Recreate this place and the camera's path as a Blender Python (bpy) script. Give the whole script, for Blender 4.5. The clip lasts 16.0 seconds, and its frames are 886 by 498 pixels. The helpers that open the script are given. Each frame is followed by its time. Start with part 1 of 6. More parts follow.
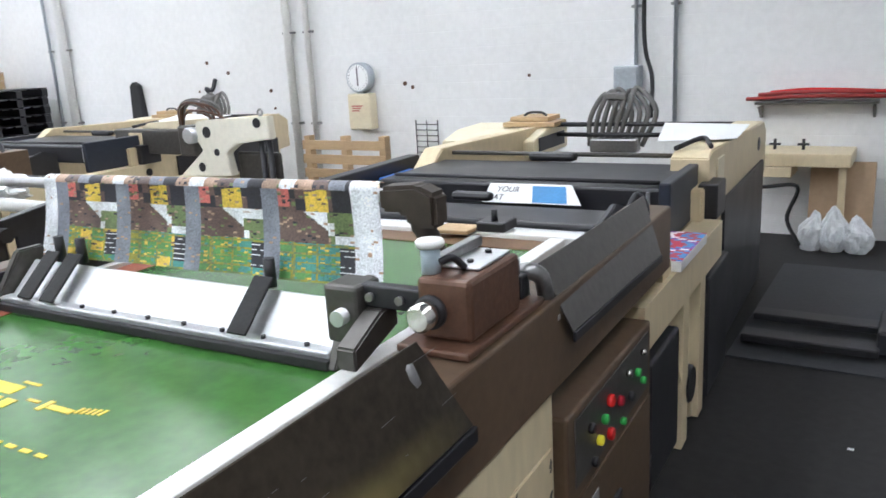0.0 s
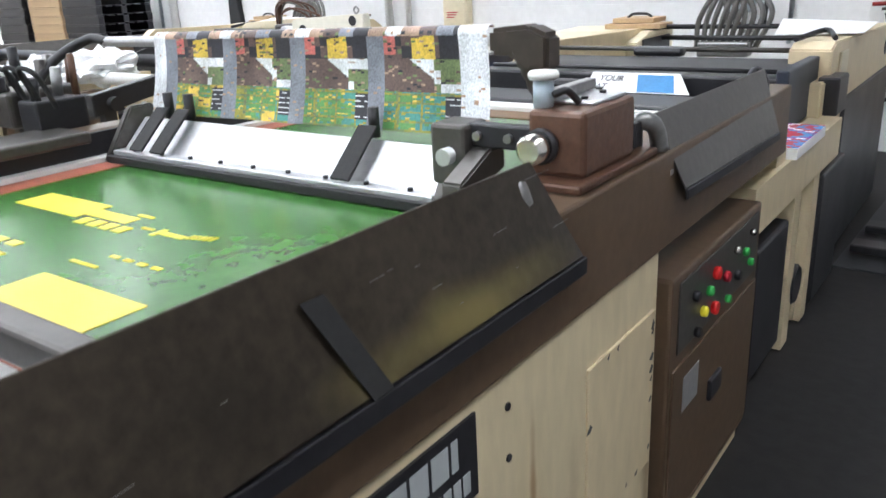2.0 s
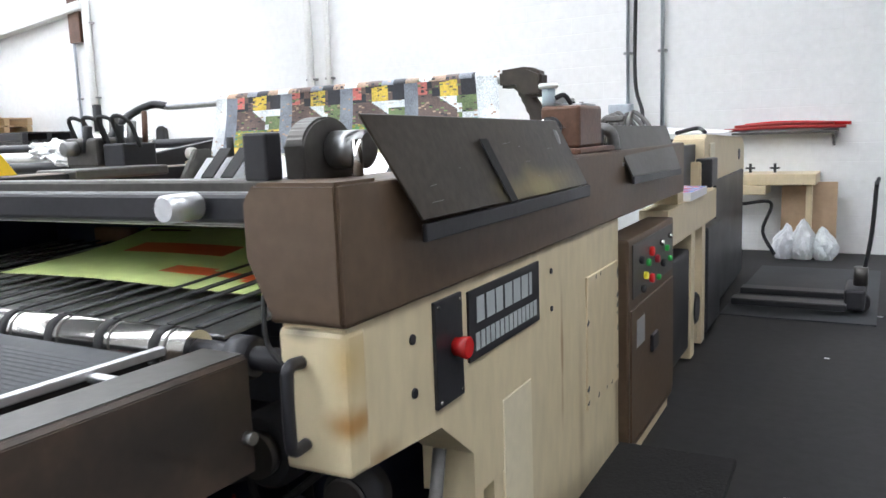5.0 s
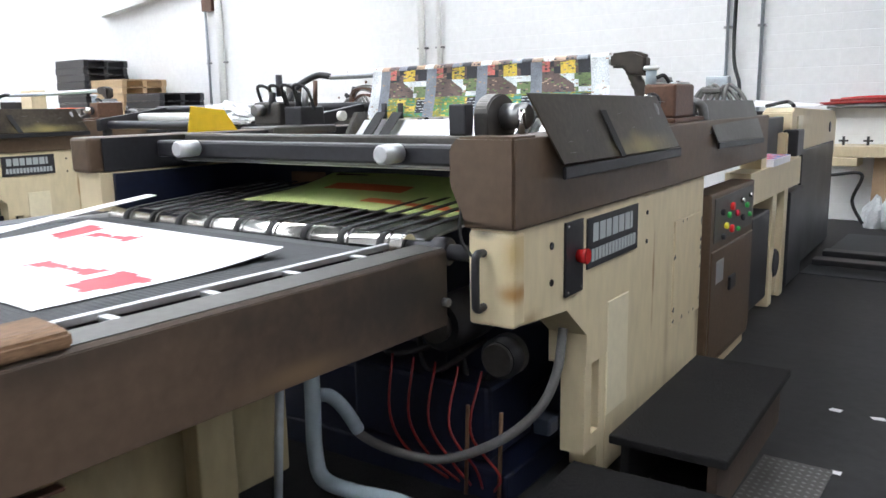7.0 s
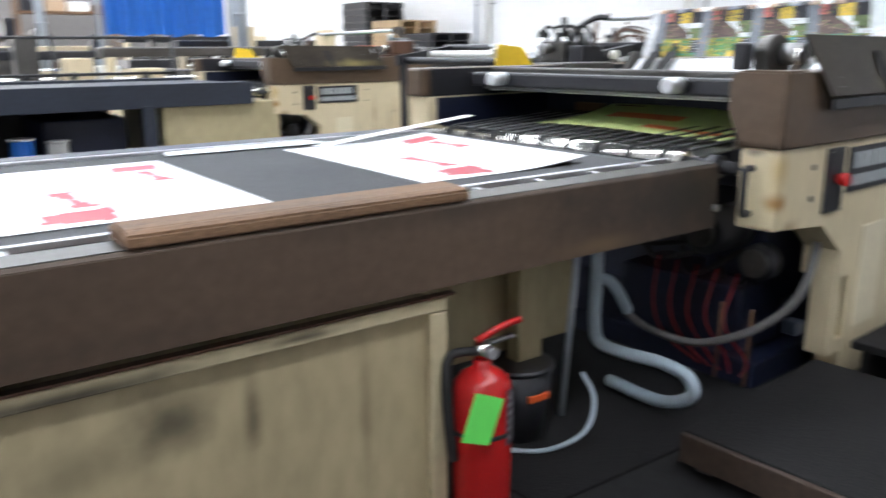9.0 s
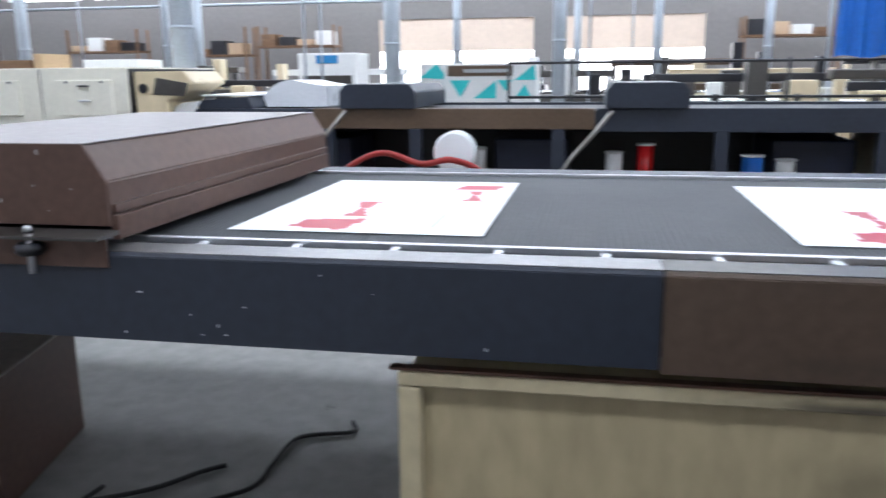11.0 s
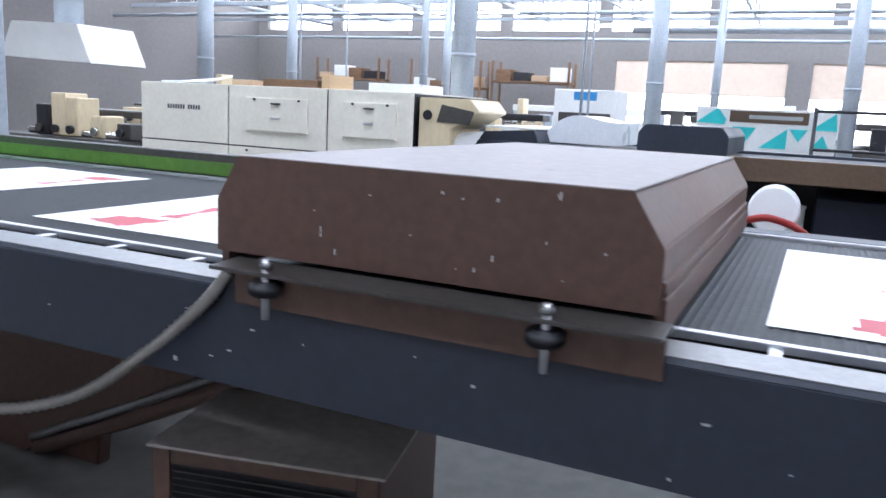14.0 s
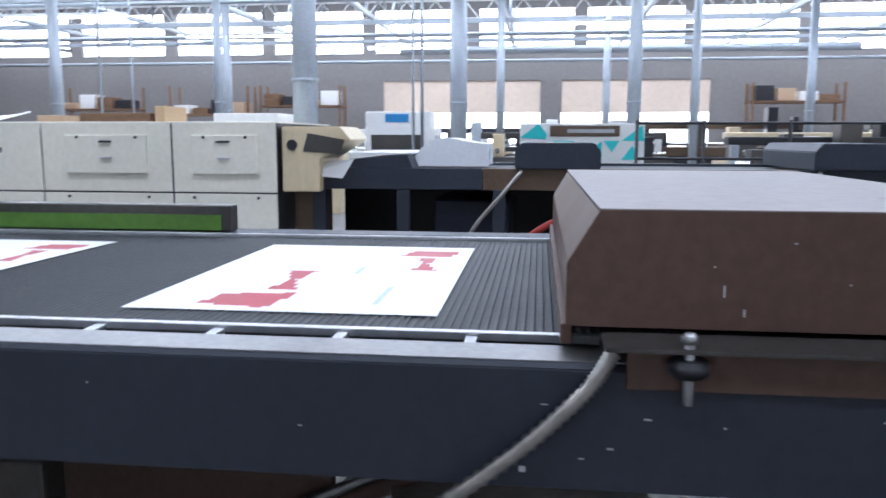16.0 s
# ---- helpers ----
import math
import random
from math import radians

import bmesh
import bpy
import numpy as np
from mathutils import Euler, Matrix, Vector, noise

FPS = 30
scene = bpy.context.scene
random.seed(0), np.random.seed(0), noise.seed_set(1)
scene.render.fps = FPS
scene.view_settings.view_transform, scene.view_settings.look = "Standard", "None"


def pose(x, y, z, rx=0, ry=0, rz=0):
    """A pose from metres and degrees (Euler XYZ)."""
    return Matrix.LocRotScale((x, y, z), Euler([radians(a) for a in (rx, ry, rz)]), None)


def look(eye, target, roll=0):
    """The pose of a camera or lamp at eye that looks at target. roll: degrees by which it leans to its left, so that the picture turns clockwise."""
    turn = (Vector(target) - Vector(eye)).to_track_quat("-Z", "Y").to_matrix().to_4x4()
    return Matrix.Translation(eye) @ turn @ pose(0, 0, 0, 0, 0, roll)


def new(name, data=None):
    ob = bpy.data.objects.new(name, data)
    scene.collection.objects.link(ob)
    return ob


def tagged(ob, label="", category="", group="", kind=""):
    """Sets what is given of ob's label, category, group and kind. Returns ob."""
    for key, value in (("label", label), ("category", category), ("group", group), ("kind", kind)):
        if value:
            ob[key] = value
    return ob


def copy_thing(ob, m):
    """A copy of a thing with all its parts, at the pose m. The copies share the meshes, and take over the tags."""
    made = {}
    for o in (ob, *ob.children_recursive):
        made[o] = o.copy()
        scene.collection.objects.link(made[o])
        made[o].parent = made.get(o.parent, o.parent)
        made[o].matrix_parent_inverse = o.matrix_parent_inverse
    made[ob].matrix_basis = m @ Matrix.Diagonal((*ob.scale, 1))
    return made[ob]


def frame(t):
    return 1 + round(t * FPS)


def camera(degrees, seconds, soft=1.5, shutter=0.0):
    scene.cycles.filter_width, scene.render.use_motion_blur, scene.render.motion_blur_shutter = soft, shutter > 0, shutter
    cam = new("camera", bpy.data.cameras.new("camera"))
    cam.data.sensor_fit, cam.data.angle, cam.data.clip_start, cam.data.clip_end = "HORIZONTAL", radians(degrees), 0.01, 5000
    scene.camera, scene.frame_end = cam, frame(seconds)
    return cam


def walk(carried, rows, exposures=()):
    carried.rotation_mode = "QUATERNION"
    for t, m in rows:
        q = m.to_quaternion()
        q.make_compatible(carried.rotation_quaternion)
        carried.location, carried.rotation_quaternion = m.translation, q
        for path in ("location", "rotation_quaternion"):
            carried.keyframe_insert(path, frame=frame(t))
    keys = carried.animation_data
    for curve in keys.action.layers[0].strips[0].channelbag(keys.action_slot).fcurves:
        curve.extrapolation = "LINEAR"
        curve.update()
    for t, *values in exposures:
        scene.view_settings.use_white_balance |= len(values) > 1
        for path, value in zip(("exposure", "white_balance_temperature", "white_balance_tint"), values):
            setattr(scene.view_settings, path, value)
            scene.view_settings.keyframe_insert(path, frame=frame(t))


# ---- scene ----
cam = camera(58.8, 16.0, shutter=0.5)
PATH = [
    (0, (0.009, 0.079, 2.039), (-1.025, 1.717, 1.538), -3.4),
    (0.5, (-0.017, 0.06, 2.035), (-1.095, 1.654, 1.491), -3.4),
    (1, (-0.041, 0.036, 1.975), (-1.161, 1.579, 1.372), -3.5),
    (1.5, (-0.049, 0.029, 1.907), (-1.209, 1.524, 1.261), -3.7),
    (2, (-0.037, 0.024, 1.815), (-1.223, 1.493, 1.154), -3.0),
    (2.5, (-0.017, -0.011, 1.706), (-1.235, 1.461, 1.115), -1.8),
    (3, (0.035, -0.131, 1.609), (-1.222, 1.354, 1.146), -1.7),
    (5.3, (0.116, -1.218, 1.418), (-0.855, 0.508, 1.136), -2.1),
    (5.5, (0.137, -1.285, 1.428), (-0.855, 0.424, 1.126), -1.7),
    (6, (0.232, -1.489, 1.46), (-0.841, 0.163, 1.12), -1.4),
    (6.5, (0.306, -1.7, 1.449), (-0.833, -0.093, 1.102), -1.4),
    (7, (0.395, -1.899, 1.441), (-0.769, -0.314, 1.078), -1.0),
    (7.5, (0.532, -2.073, 1.435), (-0.631, -0.493, 1.046), -1.0),
    (8, (0.675, -2.245, 1.428), (-0.517, -0.696, 1.0), -0.6),
    (8.5, (0.76, -2.388, 1.419), (-0.583, -0.981, 0.955), -0.6),
    (9, (0.741, -2.545, 1.429), (-0.821, -1.398, 0.934), -0.4),
    (9.5, (0.906, -2.57, 1.456), (-0.883, -1.854, 0.92), 1.2),
    (10, (0.98, -2.669, 1.467), (-0.934, -2.371, 0.971), 0.3),
    (12.3, (0.27, -3.236, 1.393), (-1.338, -4.346, 0.968), 0.0),
    (12.5, (0.236, -3.286, 1.394), (-1.311, -4.481, 0.972), 0.2),
    (13, (0.266, -3.483, 1.395), (-1.284, -4.676, 0.974), 1.1),
    (13.5, (0.328, -3.722, 1.404), (-1.375, -4.693, 1.008), 2.4),
    (14, (0.305, -3.932, 1.395), (-1.48, -4.762, 1.045), 2.9),
    (14.5, (0.319, -4.234, 1.413), (-1.496, -5.011, 1.089), 2.8),
    (15, (0.415, -4.491, 1.432), (-1.449, -5.144, 1.115), 2.0),
    (15.5, (0.429, -4.885, 1.395), (-1.5, -5.318, 1.089), 1.6),
    (16, (0.357, -5.176, 1.398), (-1.609, -5.416, 1.118), 0.1),
]
EXPOSURES = [(0, 0.25, 6300, 12), (1.2, 0.25, 6300, 12), (2.5, 0.58, 6350, 12), (5.5, 0.6, 6350, 12), (8, 0.48, 6350, 12), (9.3, 0.55, 6200, 12), (10, 0.2, 6050, 12), (12.3, 0.2, 5750, 15), (13.5, 0.35, 5700, 15), (15, 0.1, 5650, 15), (16, -0.08, 5600, 15)]
walk(cam, [(t, look(eye, target, roll)) for t, eye, target, roll in PATH], EXPOSURES)

# ---- light ----
world = bpy.data.worlds.new("sky_world")
scene.world = world
world.use_nodes = True
_wn = world.node_tree.nodes
_sky = _wn.new("ShaderNodeTexSky")
_sky.sky_type, _sky.sun_disc, _sky.sun_elevation, _sky.sun_rotation = "NISHITA", False, radians(48), radians(250)
world.node_tree.links.new(_sky.outputs[0], _wn["Background"].inputs[0])
_wn["Background"].inputs[1].default_value = 0.12
sun = new("sun", bpy.data.lights.new("sun", "SUN"))
sun.data.energy, sun.data.angle, sun.data.color = 3.0, radians(0.5), (1.0, 0.95, 0.88)
sun.matrix_world = look((-20, -6, 20), (-4, 0, 0))
SKYLIGHT = 7.0
TUBE = 9.0


# ---- materials ----
def mat(name, color, rough=0.5, metal=0.0, vary=0.15, scale=6.0, bump=0.05, wear=None, amount=0.0, wear_scale=9.0, emit=0.0, stretch=(1, 1, 1), spec=0.5):
    """A paint, metal, rubber or paper: a base colour that varies at two scales, with chips or dirt of a second colour."""
    m = bpy.data.materials.new(name)
    m.use_nodes = True
    n, l = m.node_tree.nodes, m.node_tree.links
    b = n["Principled BSDF"]
    tc, mp = n.new("ShaderNodeTexCoord"), n.new("ShaderNodeMapping")
    mp.inputs["Scale"].default_value = stretch
    l.new(tc.outputs["Object"], mp.inputs[0])
    big, fine = n.new("ShaderNodeTexNoise"), n.new("ShaderNodeTexNoise")
    big.inputs["Scale"].default_value, fine.inputs["Scale"].default_value = scale * 0.35, scale * 7
    big.inputs["Detail"].default_value, fine.inputs["Detail"].default_value = 4, 3
    for t in (big, fine):
        l.new(mp.outputs[0], t.inputs["Vector"])
    add = n.new("ShaderNodeMath")
    add.operation = "ADD"
    l.new(big.outputs[0], add.inputs[0]), l.new(fine.outputs[0], add.inputs[1])
    ramp = n.new("ShaderNodeMapRange")
    ramp.inputs[1].default_value, ramp.inputs[2].default_value = 0.65, 1.35
    ramp.inputs[3].default_value, ramp.inputs[4].default_value = 1 - vary, 1 + vary
    l.new(add.outputs[0], ramp.inputs[0])
    mul = n.new("ShaderNodeVectorMath")
    mul.operation = "SCALE"
    mul.inputs[0].default_value = color
    l.new(ramp.outputs[0], mul.inputs["Scale"])
    out = mul.outputs[0]
    if wear:
        w = n.new("ShaderNodeTexNoise")
        w.inputs["Scale"].default_value, w.inputs["Detail"].default_value, w.inputs["Roughness"].default_value = wear_scale, 8, 0.7
        l.new(mp.outputs[0], w.inputs["Vector"])
        wr = n.new("ShaderNodeMapRange")
        wr.inputs[1].default_value, wr.inputs[2].default_value = 0.72 - amount * 0.35, 0.78 - amount * 0.3
        l.new(w.outputs[0], wr.inputs[0])
        mix = n.new("ShaderNodeMix")
        mix.data_type = "RGBA"
        l.new(wr.outputs[0], mix.inputs[0]), l.new(out, mix.inputs[6])
        mix.inputs[7].default_value = (*wear, 1)
        out = mix.outputs[2]
    l.new(out, b.inputs["Base Color"])
    rr = n.new("ShaderNodeMapRange")
    rr.inputs[3].default_value, rr.inputs[4].default_value = max(0.05, rough - 0.12), min(1, rough + 0.12)
    l.new(big.outputs[0], rr.inputs[0])
    l.new(rr.outputs[0], b.inputs["Roughness"])
    b.inputs["Metallic"].default_value = metal
    b.inputs["Specular IOR Level"].default_value = spec
    if bump:
        bp = n.new("ShaderNodeBump")
        bp.inputs["Strength"].default_value, bp.inputs["Distance"].default_value = bump, 0.01
        l.new(fine.outputs[0], bp.inputs["Height"])
        l.new(bp.outputs[0], b.inputs["Normal"])
    if emit:
        b.inputs["Emission Color"].default_value = (*color, 1)
        b.inputs["Emission Strength"].default_value = emit
    return m


def brick_wall_mat(name, color):
    """White-painted block wall: faint joints, stains and small chips."""
    m = mat(name, color, 0.75, 0, 0.05, 2.0, 0.15, (0.42, 0.36, 0.3), 0.02, 5.0)
    n, l = m.node_tree.nodes, m.node_tree.links
    br, tc, mp, bp = n.new("ShaderNodeTexBrick"), n.new("ShaderNodeTexCoord"), n.new("ShaderNodeMapping"), n.new("ShaderNodeBump")
    mp.inputs["Rotation"].default_value = (radians(90), 0, 0)
    l.new(tc.outputs["Object"], mp.inputs[0]), l.new(mp.outputs[0], br.inputs["Vector"])
    br.inputs["Scale"].default_value, br.inputs["Brick Width"].default_value, br.inputs["Row Height"].default_value = 1.0, 0.4, 0.2
    br.inputs["Mortar Size"].default_value, br.inputs["Mortar Smooth"].default_value = 0.006, 0.6
    bp.inputs["Strength"].default_value, bp.inputs["Distance"].default_value, bp.invert = 0.35, 0.008, True
    l.new(br.outputs["Fac"], bp.inputs["Height"])
    l.new(bp.outputs[0], n["Principled BSDF"].inputs["Normal"])
    return m


CREAM = mat("cream_paint", (0.66, 0.55, 0.36), 0.42, 0, 0.10, 3, 0.04, (0.20, 0.10, 0.045), 0.10, 5.0, stretch=(1, 1, 0.35))
CREAM_CLEAN = mat("pale_cream_paint", (0.74, 0.66, 0.48), 0.4, 0, 0.08, 3, 0.03, (0.25, 0.18, 0.1), 0.02, 7.0)
OLIVE = mat("grimy_olive_cream_paint", (0.40, 0.34, 0.20), 0.55, 0, 0.16, 3, 0.05, (0.07, 0.05, 0.035), 0.08, 2.5, stretch=(1, 1, 0.4))
BROWN = mat("brown_enamel", (0.105, 0.068, 0.042), 0.42, 0, 0.2, 4, 0.05, (0.22, 0.18, 0.14), 0.04, 10)
BROWN2 = mat("reddish_brown_enamel", (0.105, 0.058, 0.042), 0.5, 0, 0.26, 5, 0.05, (0.19, 0.135, 0.115), 0.14, 5)
RUST = mat("oily_rusty_iron", (0.11, 0.055, 0.035), 0.35, 0.2, 0.35, 8, 0.1, (0.30, 0.26, 0.22), 0.08, 14)
STEELDARK = mat("dark_brushed_sheet_steel", (0.10, 0.094, 0.088), 0.38, 0.55, 0.2, 5, 0.05, (0.30, 0.22, 0.07), 0.03, 4)
PLATE_SHEEN = mat("oily_sheet_steel_yellow_sheen", (0.062, 0.05, 0.038), 0.36, 0.7, 0.35, 6, 0.05, (0.035, 0.029, 0.022), 0.22, 5)
NAVY = mat("dark_blue_grey_enamel", (0.023, 0.029, 0.044), 0.45, 0, 0.2, 4, 0.05, (0.26, 0.27, 0.29), 0.025, 8)
BLACK = mat("black_enamel", (0.018, 0.018, 0.022), 0.42, 0, 0.25, 6, 0.04, (0.09, 0.085, 0.08), 0.03, 9)
RUBBER = mat("black_rubber", (0.02, 0.02, 0.021), 0.75, 0, 0.25, 10, 0.1)
CHROME = mat("polished_steel", (0.72, 0.71, 0.68), 0.18, 1.0, 0.08, 6, 0.02, (0.3, 0.26, 0.2), 0.03, 9)
ALU = mat("scuffed_aluminium", (0.66, 0.67, 0.69), 0.38, 0.8, 0.12, 6, 0.05, (0.16, 0.14, 0.13), 0.08, 12)
STEEL = mat("grey_steel", (0.30, 0.30, 0.30), 0.35, 0.85, 0.2, 8, 0.06, (0.10, 0.07, 0.05), 0.06, 11)
GALV = mat("galvanised_steel", (0.42, 0.46, 0.50), 0.45, 0.5, 0.14, 5, 0.04, (0.62, 0.64, 0.66), 0.05, 5)
WHITEPAINT = mat("white_frame_paint", (0.78, 0.78, 0.76), 0.5, 0, 0.08, 4, 0.05, (0.35, 0.28, 0.2), 0.05, 10)
PAPER = mat("white_paper", (0.86, 0.87, 0.88), 0.42, 0, 0.02, 3, 0.0)
RED = mat("red_ink", (0.45, 0.012, 0.035), 0.4, 0, 0.08, 6, 0.0)
REDPAINT = mat("glossy_red_paint", (0.55, 0.018, 0.018), 0.25, 0, 0.06, 5, 0.02)
ORANGE = mat("orange_ink", (0.75, 0.12, 0.03), 0.4, 0, 0.06, 6, 0)
LIME = mat("lime_film", (0.60, 0.70, 0.28), 0.4, 0, 0.1, 3, 0)
GREENMESH = mat("green_screen_mesh", (0.045, 0.155, 0.03), 0.2, 0, 0.22, 3, 0.01, (0.12, 0.26, 0.03), 0.16, 1.6)
YELLOW = mat("yellow_plastic", (0.85, 0.55, 0.02), 0.45, 0, 0.08, 4, 0.02)
TAG = mat("green_paper_tag", (0.16, 0.80, 0.13), 0.5, 0, 0.05, 4, 0)
BELT = mat("dark_grey_ribbed_belt", (0.040, 0.043, 0.048), 0.62, 0, 0.18, 5, 0.15)
FLOOR = mat("dark_worn_floor", (0.020, 0.0195, 0.020), 0.62, 0, 0.3, 2.2, 0.12, (0.055, 0.053, 0.05), 0.14, 1.3, spec=0.3)
CONCRETE = mat("pale_stained_concrete", (0.20, 0.195, 0.185), 0.7, 0, 0.2, 1.5, 0.1, (0.10, 0.095, 0.09), 0.12, 1.4)
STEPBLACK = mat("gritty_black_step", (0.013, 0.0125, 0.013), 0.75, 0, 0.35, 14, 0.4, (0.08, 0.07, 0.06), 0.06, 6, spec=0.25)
DARKWOOD = mat("oil_blackened_timber", (0.05, 0.032, 0.022), 0.7, 0, 0.35, 6, 0.15, (0.14, 0.08, 0.045), 0.12, 7)
# Blower top raised in colour to stand in for light falling on it.
BLOWERTOP_PALE = mat("blower_top_lit_pale", (0.40, 0.36, 0.33), 0.6, 0, 0.2, 4, 0.06, (0.2, 0.16, 0.13), 0.12, 5)
# Brown enamel paled to hold the light that the hood's top reflects.
HOODTOP_PALE = mat("brown_enamel_lit_pale", (0.27, 0.245, 0.235), 0.5, 0, 0.16, 4, 0.06, (0.15, 0.10, 0.085), 0.12, 5)
GRIME = mat("greasy_black_brown_enamel", (0.045, 0.034, 0.026), 0.5, 0, 0.35, 4, 0.05, (0.12, 0.085, 0.05), 0.12, 4)
STENCIL = mat("yellow_open_stencil", (0.80, 0.62, 0.04), 0.35, 0, 0.1, 8, 0)
REDTAPE = mat("red_brown_masking_tape", (0.36, 0.10, 0.06), 0.5, 0, 0.2, 6, 0.02)
WALLW = brick_wall_mat("white_painted_block_wall", (0.80, 0.80, 0.80))
WALLG = mat("dull_grey_tan_wall", (0.18, 0.168, 0.16), 0.8, 0, 0.12, 1.0, 0.05)
WALLE = mat("pale_grey_wall_paint", (0.42, 0.41, 0.40), 0.8, 0, 0.12, 1.0, 0.05, (0.3, 0.28, 0.25), 0.04, 2)
TAN = mat("tan_rolling_door", (0.62, 0.50, 0.40), 0.7, 0, 0.08, 1.0, 0.05)
ROOF = mat("pale_corrugated_roof", (0.22, 0.225, 0.24), 0.7, 0, 0.15, 1.0, 0.05)
WOOD = mat("bare_pine", (0.50, 0.35, 0.20), 0.65, 0, 0.2, 4, 0.1, stretch=(1, 1, 8))
WOODWORN = mat("worn_brown_timber", (0.17, 0.095, 0.05), 0.7, 0, 0.45, 6, 0.12, (0.42, 0.36, 0.3), 0.1, 8, stretch=(6, 1, 6))
CARD = mat("brown_hardboard", (0.48, 0.34, 0.22), 0.7, 0, 0.08, 3, 0.03)
BLUE = mat("blue_tarpaulin", (0.02, 0.16, 0.60), 0.5, 0, 0.12, 2, 0.05)
TEAL = mat("teal_print", (0.05, 0.55, 0.55), 0.45, 0, 0.06, 3, 0)
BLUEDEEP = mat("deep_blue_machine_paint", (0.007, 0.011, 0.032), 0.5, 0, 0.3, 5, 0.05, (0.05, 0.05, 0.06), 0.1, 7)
HOSEGREY = mat("pale_blue_grey_hose", (0.40, 0.48, 0.54), 0.5, 0, 0.1, 6, 0.03)
HOSEDARK = mat("dusty_grey_hose", (0.14, 0.135, 0.13), 0.5, 0, 0.15, 8, 0.05)
PLASTIC = mat("clear_milky_plastic", (0.75, 0.77, 0.8), 0.3, 0, 0.08, 6, 0.05)
REDWIRE = mat("red_cable", (0.28, 0.015, 0.012), 0.45, 0, 0.1, 8, 0)
CRIMP = mat("armoured_metal_conduit", (0.36, 0.34, 0.31), 0.32, 0.85, 0.15, 8, 0.05)
TEXTGREY = mat("pale_lettering", (0.42, 0.45, 0.46), 0.5, 0, 0.05, 4, 0)
DARKINK = mat("dark_ink", (0.05, 0.045, 0.06), 0.45, 0, 0.1, 5, 0)
BLUEINK = mat("blue_ink", (0.04, 0.25, 0.55), 0.45, 0, 0.15, 12, 0)
GREENLAMP = mat("green_lamp", (0.03, 0.35, 0.07), 0.3, 0, 0.05, 4, 0, emit=0.08)
REDLAMP = mat("red_button", (0.70, 0.02, 0.02), 0.3, 0, 0.05, 4, 0, emit=0.05)
YELLOWLAMP = mat("yellow_lamp", (0.85, 0.75, 0.05), 0.3, 0, 0.05, 4, 0, emit=0.1)
SKYPANE = mat("bright_skylight_sheet", (0.93, 0.97, 1.0), 0.6, 0, 0.03, 1, 0, emit=SKYLIGHT)
TUBELIGHT = mat("fluorescent_tube", (1.0, 0.97, 0.9), 0.5, 0, 0.0, 1, 0, emit=TUBE)
OUTSIDE = mat("sunlit_yard", (1.0, 0.97, 0.92), 0.8, 0, 0.05, 1, 0, emit=5.0)
UVGREEN = mat("green_ultraviolet_glow", (0.25, 1.0, 0.2), 0.5, 0, 0.05, 1, 0, emit=2.0)


def stained(m, spots):
    """Soft spots of their own shape, soot and oil stains, dark bands or painted sheen: centre, size along x, y, z and
    strength.
    """
    n, l = m.node_tree.nodes, m.node_tree.links
    b = n["Principled BSDF"]
    tc, ns = n.new("ShaderNodeTexCoord"), n.new("ShaderNodeTexNoise")
    ns.inputs["Scale"].default_value, ns.inputs["Detail"].default_value = 7, 5
    l.new(tc.outputs["Object"], ns.inputs["Vector"])
    for centre, size, strength, ink in spots:
        sub, div, ln, ad, mr, mx = (n.new("ShaderNodeVectorMath"), n.new("ShaderNodeVectorMath"), n.new("ShaderNodeVectorMath"), n.new("ShaderNodeMath"), n.new("ShaderNodeMapRange"), n.new("ShaderNodeMix"))
        sub.operation, div.operation, ln.operation, ad.operation = "SUBTRACT", "DIVIDE", "LENGTH", "ADD"
        sub.inputs[1].default_value, div.inputs[1].default_value = centre, size
        l.new(tc.outputs["Object"], sub.inputs[0]), l.new(sub.outputs[0], div.inputs[0]), l.new(div.outputs[0], ln.inputs[0])
        l.new(ln.outputs["Value"], ad.inputs[0]), l.new(ns.outputs[0], ad.inputs[1])
        mr.interpolation_type = "SMOOTHSTEP"
        mr.inputs[1].default_value, mr.inputs[2].default_value, mr.inputs[3].default_value, mr.inputs[4].default_value = 0.45, 1.5, strength, 0.0
        l.new(ad.outputs[0], mr.inputs[0])
        mx.data_type = "RGBA"
        mx.inputs[7].default_value = (*ink, 1)
        l.new(mr.outputs[0], mx.inputs[0]), l.new(b.inputs["Base Color"].links[0].from_socket, mx.inputs[6])
        l.new(mx.outputs[2], b.inputs["Base Color"])
    return m


